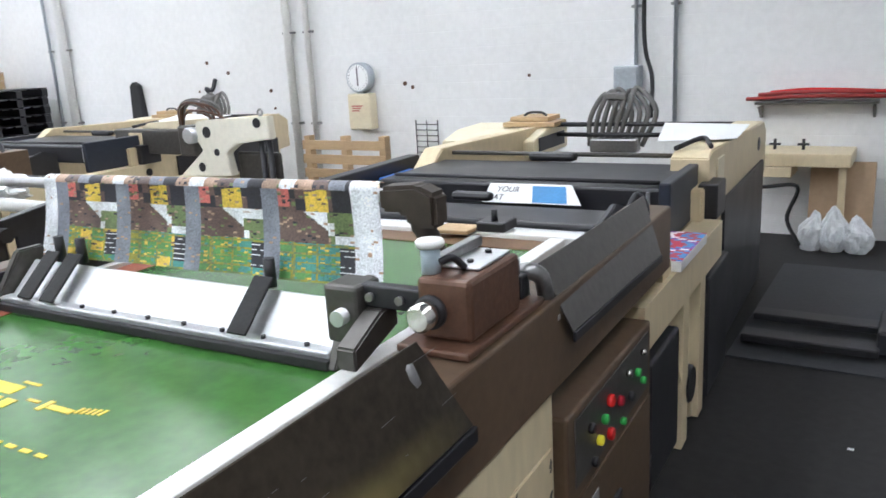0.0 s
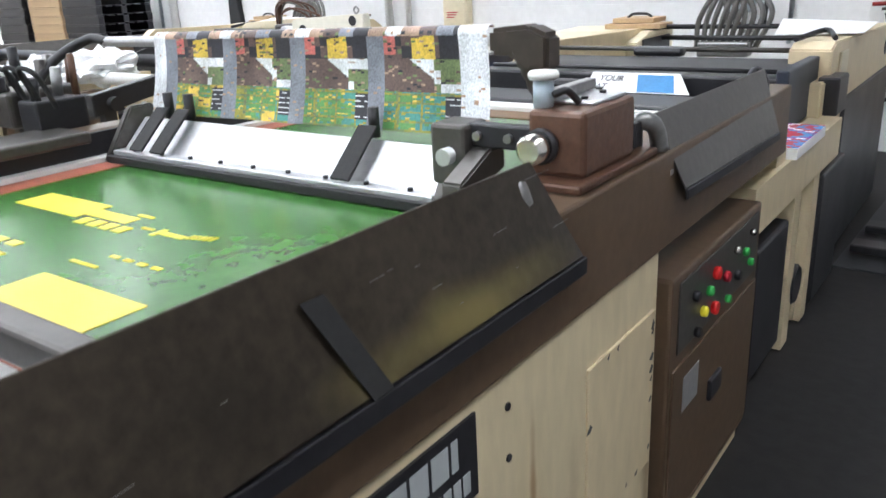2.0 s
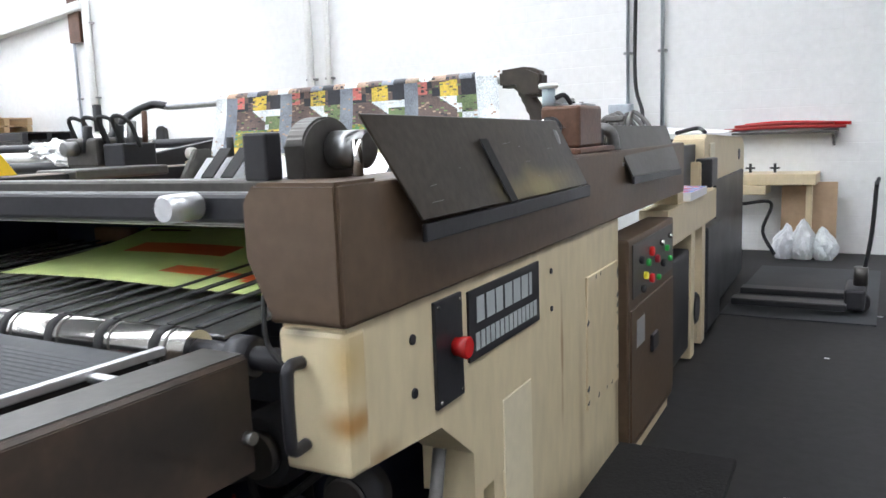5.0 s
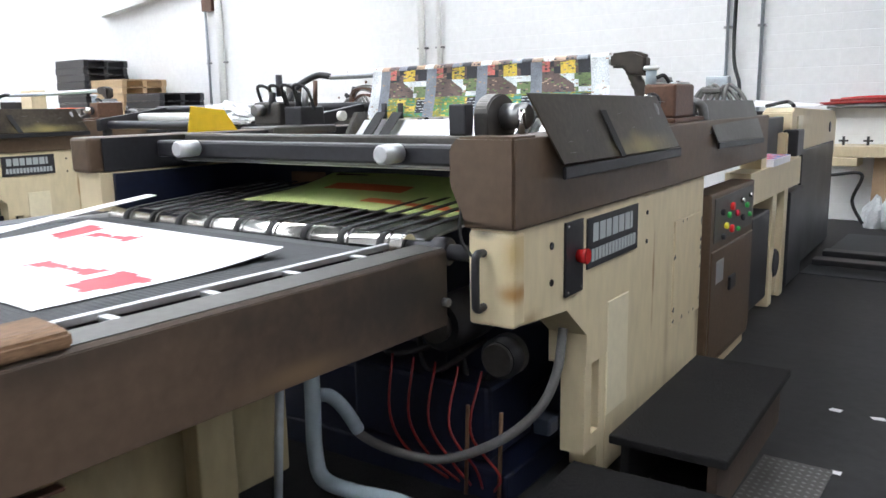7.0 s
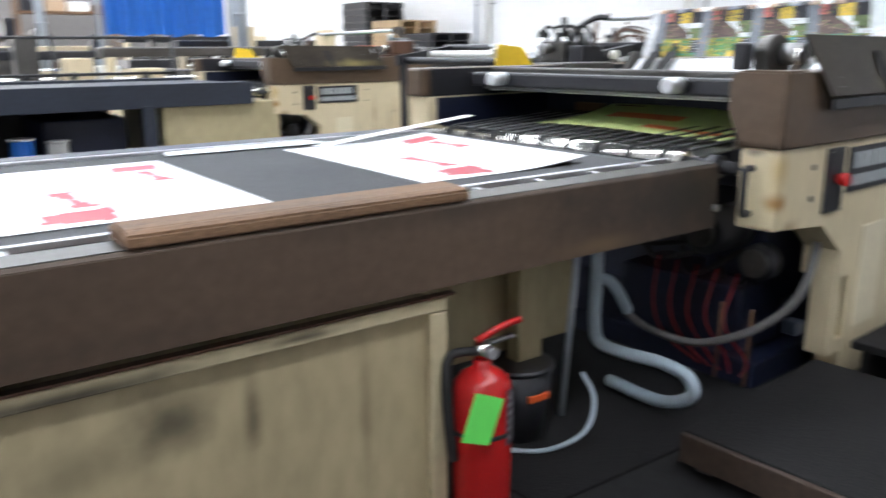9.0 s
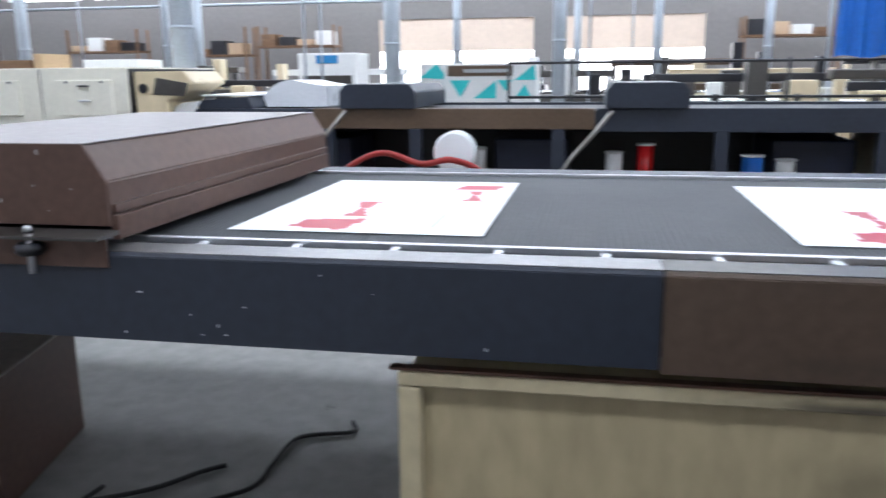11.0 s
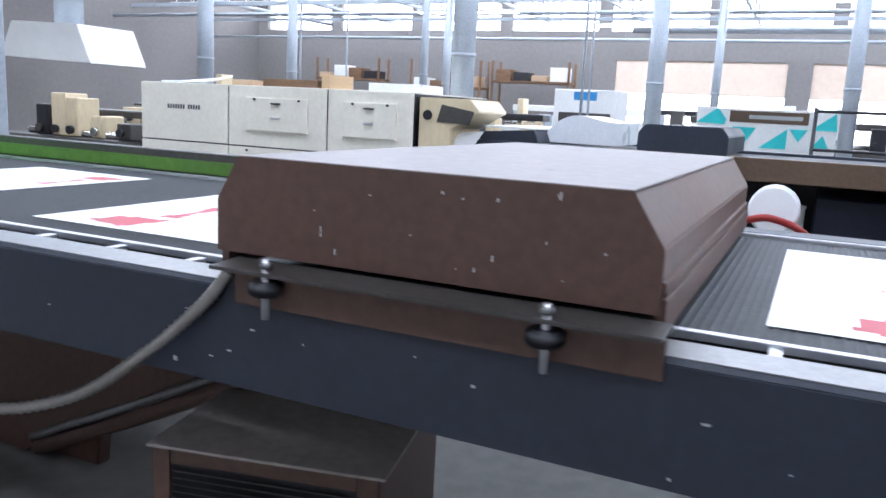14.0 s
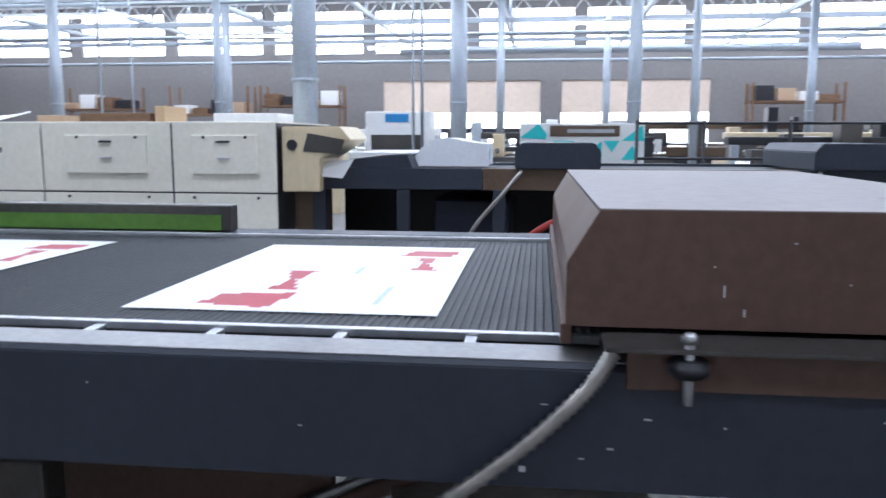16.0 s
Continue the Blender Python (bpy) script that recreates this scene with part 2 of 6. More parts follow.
IVORY = mat("ivory_white_enamel", (0.80, 0.77, 0.66), 0.45, 0, 0.07, 3, 0.03, (0.42, 0.36, 0.26), 0.02, 6)
# The first spot paints a yellow reflection low on the oily splash plate.
PLATE_SHEEN = stained(PLATE_SHEEN, [((0, 0.95, 1.27), (0.4, 0.42, 0.07), 0.75, (0.34, 0.28, 0.11)), ((0, 0.45, 1.33), (0.4, 0.12, 0.1), 0.6, (0.03, 0.025, 0.02))])
CREAM_SIDE = stained(mat("cream_paint_streaked", (0.66, 0.56, 0.37), 0.42, 0, 0.12, 3, 0.04, (0.20, 0.10, 0.045), 0.11, 5, stretch=(1, 1, 0.3)), [((0, 1.22, 0.7), (0.3, 0.02, 0.35), 0.8, (0.30, 0.15, 0.05)), ((0, 1.9, 0.45), (0.3, 0.06, 0.5), 0.8, (0.16, 0.09, 0.04)), ((0, 1.42, 0.4), (0.3, 0.05, 0.4), 0.5, (0.3, 0.2, 0.09)), ((0, 1.0, 1.07), (0.3, 1.2, 0.02), 0.8, (0.12, 0.08, 0.04)), ((0, 0.1, 0.78), (0.3, 0.1, 0.05), 0.7, (0.25, 0.14, 0.05)), ((0, 1.2, 0.05), (0.3, 0.9, 0.12), 0.7, (0.14, 0.09, 0.05))])
CREAM_END = stained(mat("cream_paint_rust_stained", (0.68, 0.58, 0.38), 0.42, 0, 0.1, 3, 0.04, (0.20, 0.10, 0.045), 0.14, 6, stretch=(1, 1, 0.3)), [((0.0, 0.0, 0.88), (0.08, 0.2, 0.05), 0.9, (0.36, 0.17, 0.03)), ((0.0, 0.0, 1.0), (0.06, 0.2, 0.1), 0.6, (0.5, 0.33, 0.1)), ((-0.1, 0, 1.06), (0.07, 0.2, 0.03), 0.9, (0.06, 0.05, 0.04))])
BROWN_RAIL = stained(mat("brown_rail_enamel", (0.10, 0.066, 0.045), 0.45, 0, 0.24, 4, 0.05, (0.19, 0.13, 0.075), 0.08, 5), [((-1.0, -0.1, 0.9), (0.3, 0.95, 0.3), 0.92, (0.022, 0.019, 0.018)), ((-1.07, -1.2, 0.98), (0.3, 0.9, 0.06), 0.6, (0.035, 0.028, 0.022)), ((-1.07, -0.62, 0.79), (0.3, 0.3, 0.05), 0.7, (0.20, 0.13, 0.07)), ((-1.07, -2.2, 0.8), (0.3, 0.5, 0.05), 0.5, (0.045, 0.033, 0.025))])
# Border colour darkens along the top, about y -2.8 to -1.5.
OLIVE_EDGE = stained(mat("grimy_olive_cream_edge_dark_top", (0.55, 0.47, 0.30), 0.5, 0, 0.16, 3, 0.05, (0.08, 0.06, 0.04), 0.16, 4), [((-1.03, -2.3, 0.69), (0.3, 0.5, 0.03), 0.95, (0.05, 0.04, 0.03)), ((-1.03, -1.7, 0.70), (0.3, 0.2, 0.02), 0.9, (0.06, 0.045, 0.03))])
# Panel stains and streaks; the last spot darkens a band along the top.
OLIVE_STAINED_DARK_TOP = stained(mat("grimy_olive_cream_panel_dark_top", (0.44, 0.365, 0.22), 0.55, 0, 0.16, 3, 0.05, (0.10, 0.075, 0.05), 0.07, 2.5, stretch=(1, 1, 0.4)), [((-1.13, -2.05, 0.56), (0.3, 0.16, 0.13), 0.95, (0.05, 0.04, 0.028)), ((-1.13, -2.25, 0.5), (0.3, 0.22, 0.1), 0.5, (0.08, 0.065, 0.04)), ((-1.13, -1.84, 0.5), (0.3, 0.04, 0.2), 0.95, (0.045, 0.032, 0.02)), ((-1.13, -1.5, 0.4), (0.3, 0.03, 0.3), 0.5, (0.09, 0.06, 0.03)), ((-1.13, -2.3, 0.70), (0.3, 0.7, 0.03), 0.9, (0.07, 0.05, 0.03))])


# ---- mesh helpers ----
def bm_box(bm, x0, y0, z0, x1, y1, z1, bevel=0.0, mi=0):
    r = bmesh.ops.create_cube(bm, size=1.0, matrix=Matrix.Translation(((x0 + x1) / 2, (y0 + y1) / 2, (z0 + z1) / 2)) @ Matrix.Diagonal((abs(x1 - x0), abs(y1 - y0), abs(z1 - z0), 1)))
    faces = {f for v in r["verts"] for f in v.link_faces}
    for f in faces:
        f.material_index = mi
    if bevel:
        bmesh.ops.bevel(bm, geom=list({e for v in r["verts"] for e in v.link_edges}), offset=bevel, segments=2, profile=0.5, affect="EDGES", material=-1)
    return bm


def box(x0, y0, z0, x1, y1, z1, bevel=0.004):
    return bm_box(bmesh.new(), x0, y0, z0, x1, y1, z1, bevel)


def cyl(a, b, r, r2=None, seg=20, bm=None, bevel=0.0):
    bm = bm or bmesh.new()
    a, b = Vector(a), Vector(b)
    d = b - a
    m = Matrix.Translation((a + b) / 2) @ d.to_track_quat("Z", "Y").to_matrix().to_4x4()
    made = bmesh.ops.create_cone(bm, cap_ends=True, segments=seg, radius1=r, radius2=r if r2 is None else r2, depth=d.length, matrix=m)
    if bevel:
        es = [e for e in {e for v in made["verts"] for e in v.link_edges} if any(len(f.verts) > 4 for f in e.link_faces)]
        bmesh.ops.bevel(bm, geom=es, offset=bevel, segments=2, affect="EDGES")
    for f in bm.faces:
        if len(f.verts) == 4:
            f.smooth = True
    return bm


def prism(profile, axis, a, b, bevel=0.0):
    """A polygon drawn in the two other axes, pushed from a to b along axis."""
    bm = bmesh.new()

    def put(u, v, w):
        return {"x": (w, u, v), "y": (u, w, v), "z": (u, v, w)}[axis]
    lo = [bm.verts.new(put(u, v, a)) for u, v in profile]
    hi = [bm.verts.new(put(u, v, b)) for u, v in profile]
    bm.faces.new(lo[::-1]), bm.faces.new(hi)
    n = len(profile)
    for i in range(n):
        bm.faces.new((lo[i], lo[(i + 1) % n], hi[(i + 1) % n], hi[i]))
    bmesh.ops.recalc_face_normals(bm, faces=bm.faces)
    if bevel:
        bmesh.ops.bevel(bm, geom=list(bm.edges), offset=bevel, segments=2, affect="EDGES")
    return bm


def smooth_path(points, steps=8):
    p = [Vector(q) for q in points]
    p = [p[0] * 2 - p[1]] + p + [p[-1] * 2 - p[-2]]
    out = []
    for i in range(1, len(p) - 2):
        for k in range(steps):
            t = k / steps
            out.append(0.5 * (2 * p[i] + (p[i + 1] - p[i - 1]) * t + (2 * p[i - 1] - 5 * p[i] + 4 * p[i + 1] - p[i + 2]) * t * t + (3 * p[i] - p[i - 1] - 3 * p[i + 1] + p[i + 2]) * t ** 3))
    return out + [p[-2]]


def hose(points, r, seg=10, steps=8, ribs=0.0, bm=None):
    """A bent tube through the points; ribs swells every second ring."""
    bm = bm or bmesh.new()
    path = smooth_path(points, steps)
    rings, side = [], None
    for i, q in enumerate(path):
        d = (path[min(i + 1, len(path) - 1)] - path[max(i - 1, 0)]).normalized()
        side = (d.orthogonal() if side is None else side - d * side.dot(d)).normalized()
        up = d.cross(side)
        rad = r * (1 + (ribs if i % 2 else 0))
        rings.append([bm.verts.new(q + (side * math.cos(2 * math.pi * k / seg) + up * math.sin(2 * math.pi * k / seg)) * rad) for k in range(seg)])
    for a, b in zip(rings, rings[1:]):
        for k in range(seg):
            bm.faces.new((a[k], a[(k + 1) % seg], b[(k + 1) % seg], b[k])).smooth = True
    bm.faces.new(rings[0][::-1]), bm.faces.new(rings[-1])
    return bm


def thing(name, label, category, at=(0, 0, 0), rz=0.0, group="", kind=""):
    ob = new(name)
    ob.matrix_world = pose(*at, 0, 0, rz)
    return tagged(ob, label, category, group, kind)


def part(name, bm, material, parent=None, label=""):
    me = bpy.data.meshes.new(name)
    bm.to_mesh(me)
    bm.free()
    for m in material if isinstance(material, (list, tuple)) else (material,):
        me.materials.append(m)
    ob = new(name, me)
    ob.parent = parent
    return tagged(ob, label)


def single(name, bm, material, label, category, group="", kind=""):
    return tagged(part(name, bm, material), label, category, group, kind)


def structure(name, bm, material, label, category):
    return tagged(part(name, bm, material), label, category, "", "structure")


# ---- the hall ----
structure("floor", box(-4.6, -3.4, -0.1, 4.0, 8.4, 0, 0), FLOOR, "dark worn workshop floor with scuffs and paper scraps", "floor")
bm = box(-30, -28, -0.1, -4.6, 16, 0, 0)
bm_box(bm, -4.6, -28, -0.1, 4.0, -3.4, -0.0)
structure("floor_2", bm, CONCRETE, "pale stained concrete floor of the print hall", "floor")
structure("wall_north", box(-30, 8.4, 0, 4.0, 8.65, 7.0, 0), WALLW, "white-painted block wall with chips and stains", "wall")
# The east wall is unseen; its pale tone bounces light onto the near faces.
structure("wall_east", box(4.0, -28, 0, 4.2, 8.65, 7.0, 0), WALLE, "unseen pale grey wall behind the aisle, toned to bounce light", "wall")
structure("wall_south", box(-30, -28.2, 0, 4.2, -28, 7.0, 0), WALLG, "dull grey wall at the hall's end", "wall")
bm = box(-30.2, -28.2, 0, -30, -11.2, 4.6, 0)
bm_box(bm, -30.2, -11.2, 3.55, -30, 1.0, 4.6)
bm_box(bm, -30.2, 1.0, 0, -30, 16, 4.6)
bm_box(bm, -30.2, -5.2, 0, -30, -4.4, 3.55)
bm_box(bm, -30.2, -28.2, 6.2, -30, 16, 7.0)
for y in range(-28, 16, 4):
    bm_box(bm, -30.2, y, 4.6, -30, y + 0.5, 6.2)
structure("wall_west", bm, WALLG, "dull grey-tan wall with a loading opening and clerestory lights", "wall")
bm = bmesh.new()
for y0, y1 in ((-11.2, -5.2), (-4.4, 1.0)):
    for k in range(4):
        bm_box(bm, -30.12, y0, 2.35 + k * 0.3, -30.05, y1, 2.649 + k * 0.3, 0.0)
structure("door_1", bm, TAN, "half-raised tan rolling doors of the loading opening", "door")
structure("backdrop", box(-34, -30, -0.1, -33.9, 18, 8.0, 0), OUTSIDE, "glaring sunlit yard outside", "backdrop")

# roof with skylight strips; the one over the aisle is an added fill
SKY_X = [(-28.6, -25.6), (-22.4, -20.4), (-16.6, -14.6), (-11.2, -9.4), (-5.4, -3.6)]
bm = bmesh.new()
edge = -30.2
for x0, x1 in SKY_X + [(1.4, 2.6)]:
    bm_box(bm, edge, -28.2, 6.9, x0, 16, 7.05)
    edge = x1
bm_box(bm, 2.6, -28.2, 6.9, 4.2, 16, 7.05)
bm_box(bm, 1.4, -28.2, 6.9, 2.6, -12.0, 7.05)
bm_box(bm, 1.4, 4.5, 6.9, 2.6, 16, 7.05)
structure("ceiling", bm, ROOF, "pale corrugated roof with skylight strips", "ceiling")
bm = bmesh.new()
for x0, x1 in SKY_X:
    bm_box(bm, x0, -28.0, 6.96, x1, 15.8, 7.0)
# Unseen glowing strip, added to brighten the machine faces along the aisle.
bm_box(bm, 1.4, -12.0, 6.96, 2.6, 4.5, 7.0)
structure("skylight", bm, SKYPANE, "bright translucent skylight strips, with an unseen fill strip added over the aisle", "skylight")


def roof_truss(y, x0, x1):
    """A flat steel truss along x: two chords, uprights and diagonals."""
    bm = bmesh.new()
    bm_box(bm, x0, y - 0.05, 6.5, x1, y + 0.05, 6.62)
    bm_box(bm, x0, y - 0.05, 4.75, x1, y + 0.05, 4.87)
    n = int((x1 - x0) / 1.6)
    for i in range(n):
        a, b = x0 + (x1 - x0) * i / n, x0 + (x1 - x0) * (i + 1) / n
        cyl((a, y, 4.8), (b, y, 6.55) if i % 2 else (a, y, 6.55), 0.03, seg=6, bm=bm)
        cyl((a, y, 6.55) if i % 2 == 0 else (b, y, 4.8), (b, y, 4.8) if i % 2 == 0 else (b, y, 6.55), 0.03, seg=6, bm=bm)
    return single("roof_truss", bm, GALV, "pale grey steel roof truss under the skylights", "truss", "roof trusses")


for y in (-24, -20.5, -17, -13.5, -10, -6.2, -2.4, 1.4, 5.0):
    roof_truss(y, -30, -4.5)
for x in (-27, -22.5, -18, -13.4, -9.0):
    bm = bm_box(bmesh.new(), x - 0.06, -28, 4.62, x + 0.06, 8.3, 4.74)
    single("roof_beam", bm, GALV, "grey steel beam carrying the roof trusses", "beam", "roof beams")
for x, y, z, ln in ((-14, -12, 4.3, 3), (-14, -8, 4.3, 3), (-17, -16, 4.1, 3), (-20, -13, 4.0, 3), (-20, -3, 4.2, 3), (-11, -14.5, 4.3, 3), (-24, -9, 4.1, 3)):
    lamp = thing("strip_light", "long white fluorescent strip light hung under the roof", "ceiling light", (x, y, z), 0, "strip lights")
    part("housing", box(-0.12, -ln / 2, 0.03, 0.12, ln / 2, 0.09, 0.01), WHITEPAINT, lamp)
    for dx in (-0.05, 0.05):
        part("tube", cyl((dx, -ln / 2 + 0.03, 0.012), (dx, ln / 2 - 0.03, 0.012), 0.018, seg=8), TUBELIGHT, lamp, "glowing tube")
    for dy in (-1, 1):
        part("hanger", cyl((0, dy, 0.09), (0, dy, 6.9 - z), 0.008, seg=6), STEEL, lamp)


def lattice_joist(x, z):
    """A light lattice joist along y with zigzag web."""
    bm = bmesh.new()
    for dz in (0, 0.55):
        bm_box(bm, x - 0.035, -28, z + dz, x + 0.035, 8.3, z + dz + 0.06)
    y = -27.8
    while y < 7.5:
        cyl((x, y, z + 0.03), (x, y + 0.45, z + 0.58), 0.018, seg=5, bm=bm)
        cyl((x, y + 0.45, z + 0.58), (x, y + 0.9, z + 0.03), 0.018, seg=5, bm=bm)
        y += 0.9
    return single("lattice_joist", bm, WHITEPAINT, "pale lattice joist running under the skylights", "joist", "lattice joists")


for x, z in ((-7.0, 5.6), (-12.3, 5.3), (-15.6, 5.1), (-19.4, 5.3), (-24.5, 5.0)):
    lattice_joist(x, z)
for x, z, r in ((-10.2, 4.45, 0.045), (-14.8, 4.3, 0.03), (-17.1, 4.4, 0.05), (-21.6, 4.2, 0.06), (-26.0, 3.9, 0.05)):
    pp = thing("ceiling_pipe", "thin grey service pipe hung below the roof trusses", "pipe", (x, 0, z), 0, "ceiling pipes")
    part("tube", cyl((0, -28, 0), (0, 8.3, 0), r, seg=8), GALV, pp)
    for y in range(-26, 8, 4):
        part("hanger", cyl((0, y, 0), (0, y, 4.78 - z + 0.1), 0.008, seg=5), STEEL, pp)


def column(x, y, r, material=GALV, top=4.8):
    c = thing("column", "round galvanised steel roof column on the floor", "column", (x, y, 0), 0, "roof columns")
    part("shaft", cyl((0, 0, 0.02), (0, 0, top), r, seg=20), material, c)
    part("base_plate", box(-r - 0.08, -r - 0.08, 0, r + 0.08, r + 0.08, 0.02, 0.003), STEEL, c)
    part("collar", cyl((0, 0, 2.0), (0, 0, 2.04), r + 0.012, seg=20), material, c)
    return c


for x, y, r in ((-8.2, -7.75, 0.135), (-14, -14.4, 0.11), (-13.5, -10.95, 0.075), (-14, -6.65, 0.15), (-18, -6.1, 0.09), (-14, -3.55, 0.12), (-20, -1.4, 0.11), (-18, -12.6, 0.1), (-22, -3.4, 0.1), (-10, -13.2, 0.13), (-12.6, 3.0, 0.1), (-19, 5.5, 0.12), (-19, 1.0, 0.1)):
    column(x, y, r)
c = thing("pillar", "square grey painted steel pillar beside the conveyor", "pillar", (-3.2, -9.2, 0))
part("shaft", box(-0.19, -0.19, 0, 0.19, 0.19, 4.9, 0.015), GALV, c)
part("guard_strip", box(0.19, -0.05, 0.0, 0.215, 0.05, 2.6, 0.004), STEEL, c)

# pipes and fittings on the north wall
for x, r, z0, lb in ((-7.46, 0.055, 0.3, "thick white-painted pipe on the wall"), (-7.13, 0.04, 0.3, "white-painted pipe on the wall"), (-2.69, 0.02, 1.5, "thin grey conduit on the wall"), (-2.28, 0.022, 1.0, "thin grey conduit on the wall"), (-12.4, 0.07, 0.2, "thick white-painted pipe on the wall"), (-12.85, 0.025, 0.2, "thin dark conduit on the wall")):
    p = thing("wall_pipe", lb, "pipe", (x, 8.4 - r - 0.02, 0), 0, "wall pipes")
    part("tube", cyl((0, 0, z0), (0, 0, 6.9), r, seg=14), WHITEPAINT if r > 0.03 else GALV, p)
    for z in (1.1, 2.3, 3.6):
        part("bracket", box(-r - 0.03, -0.01, z, r + 0.03, r + 0.02, z + 0.03, 0.003), STEEL, p)
p = thing("wall_beam", "pale slanting roof bracket fixed to the wall", "bracket", (-12.7, 8.3, 3.8))
part("arm", prism([(-3.6, -0.35), (0.3, 0.05), (0.3, 0.2), (-3.6, -0.2)], "y", -0.12, 0.09, 0.01), WHITEPAINT, p)
part("plate", box(-0.15, -0.03, -0.5, 0.15, 0.09, 0.3, 0.005), RUST, p)

d = thing("weighing_scale", "white paper weighing scale with a round dial on the wall", "scale", (-6.28, 8.4, 0))
part("column_box", box(-0.19, -0.16, 1.04, 0.17, -0.002, 1.5, 0.02), CREAM_CLEAN, d)
dial = part("dial_rim", cyl((-0.0, -0.03, 1.70), (0.0, -0.15, 1.70), 0.19, seg=32, bevel=0.01), GALV, d)
part("dial_face", cyl((0, -0.151, 1.70), (0, -0.156, 1.70), 0.165, seg=32), PAPER, dial)
part("pointer", box(-0.008, -0.164, 1.60, 0.008, -0.158, 1.83, 0.0), DARKINK, dial)
for k in range(24):
    a = 2 * math.pi * k / 24
    bm = cyl((0.135 * math.cos(a), -0.158, 1.7 + 0.135 * math.sin(a)), (0.155 * math.cos(a), -0.158, 1.7 + 0.155 * math.sin(a)), 0.003, seg=4)
    part("graduation", bm, DARKINK, dial)
part("neck", box(-0.05, -0.12, 1.49, 0.05, -0.02, 1.55, 0.01), GALV, d)
bm = bmesh.new()
for k in range(3):
    bm_box(bm, -0.12, -0.168, 1.34 - k * 0.03, 0.05 - 0.03 * k, -0.162, 1.352 - k * 0.03)
part("lettering", bm, RED, d, "unreadable red lettering")

j = thing("junction_box", "grey electrical junction box with a black cable above", "junction box", (-2.77, 8.4, 1.3))
part("enclosure", box(-0.14, -0.12, 0, 0.14, -0.002, 0.42, 0.01), GALV, j)
part("cover", box(-0.12, -0.13, 0.02, 0.12, -0.122, 0.4, 0.006), GALV, j)
part("cable", hose([(0.22, -0.1, 5.5), (0.2, -0.1, 2.2), (0.19, -0.12, 0.75), (0.3, -0.2, 0.3), (0.32, -0.3, -0.1)], 0.022), RUBBER, j, "hanging black cable")

s = thing("wall_shelf", "dark wall shelf holding red and pale rods", "shelf", (-0.95, 8.4, 1.31))
part("board", box(-0.52, -0.2, 0, 0.54, -0.004, 0.025, 0.004), STEELDARK, s)
for x in (-0.48, 0.5):
    part("bracket", prism([(-0.2, -0.02), (-0.005, -0.02), (-0.005, -0.14), (-0.03, -0.14)], "x", x - 0.012, x + 0.012, 0.002), STEELDARK, s)
for k, (m, dz, x1) in enumerate(((REDWIRE, 0.05, 0.62), (PLASTIC, 0.045, 0.3), (REDWIRE, 0.085, 0.5), (HOSEGREY, 0.04, 0.55), (REDPAINT, 0.1, 0.66))):
    rod = thing("rod", "long thin %s rod lying on the wall shelf" % ("red" if m in (REDWIRE, REDPAINT) else "pale"), "rod", (-0.95, 8.22 + 0.03 * k, 1.335), 0, "rods on the shelf")
    part("bar", hose([(-0.6 + 0.05 * k, 0, dz - 0.02), (0, 0, dz), (x1, 0, dz - 0.01 - 0.02 * (k == 4))], 0.018, 8, 6), m, rod)

t = thing("wall_bench", "cream machine table with clamps standing against the wall", "bench", (-1.05, 8.1, 0))
part("top", box(-0.48, -0.28, 0.78, 0.48, 0.26, 0.9, 0.01), CREAM, t)
for x in (-0.44, 0.38):
    part("leg", box(x, -0.2, 0, x + 0.06, -0.14, 0.78, 0.004), CREAM, t)
part("drawer", box(-0.4, -0.3, 0.68, 0.0, 0.1, 0.775, 0.008), CREAM, t)
for x in (-0.2, 0.05):
    c = part("clamp", cyl((x, 0, 0.9), (x, 0, 1.0), 0.015, seg=8), BLACK, t)
    part("clamp_bar", box(x - 0.05, -0.02, 0.94, x + 0.05, 0.02, 0.96, 0.004), BLACK, c)
part("hose", hose([(-0.48, -0.2, 0.7), (-0.3, -0.25, 0.58), (0.05, -0.28, 0.6), (-0.02, -0.3, 0.3), (0.1, -0.3, 0.05)], 0.018), RUBBER, t)
b = single("hardboard_sheet", prism([(7.98, 0.0), (8.01, 0.0), (8.09, 0.8), (8.06, 0.8)], "x", -0.92, -0.38, 0.003), CARD, "brown hardboard sheet leaning on the wall bench", "board")
random.seed(4)
for i, (x, h) in enumerate(((-0.86, 0.36), (-0.68, 0.42), (-0.47, 0.34))):
    bm = bmesh.new()
    bmesh.ops.create_icosphere(bm, subdivisions=4, radius=1.0)
    for v in bm.verts:
        p = v.co * 2.2 + Vector((i * 7, 0, 0))
        k = 1 + 0.35 * noise.noise(p) + 0.22 * abs(noise.noise(p * 2.7)) + 0.1 * noise.noise(p * 6)
        neck = 1.0 if v.co.z < 0.2 else 1.0 - 0.75 * (v.co.z - 0.2)
        v.co = Vector((x + v.co.x * 0.11 * k * neck + 0.03 * max(0, v.co.z) * (1 - i), 7.86 + v.co.y * 0.09 * k * neck, 0.004 + max(0.0, (v.co.z * (0.8 + 0.25 * k) + 0.75) * 0.57) * h))
    single("plastic_bag", bm, PLASTIC, "crumpled milky plastic bag of scraps on the floor", "bag", "plastic bags")

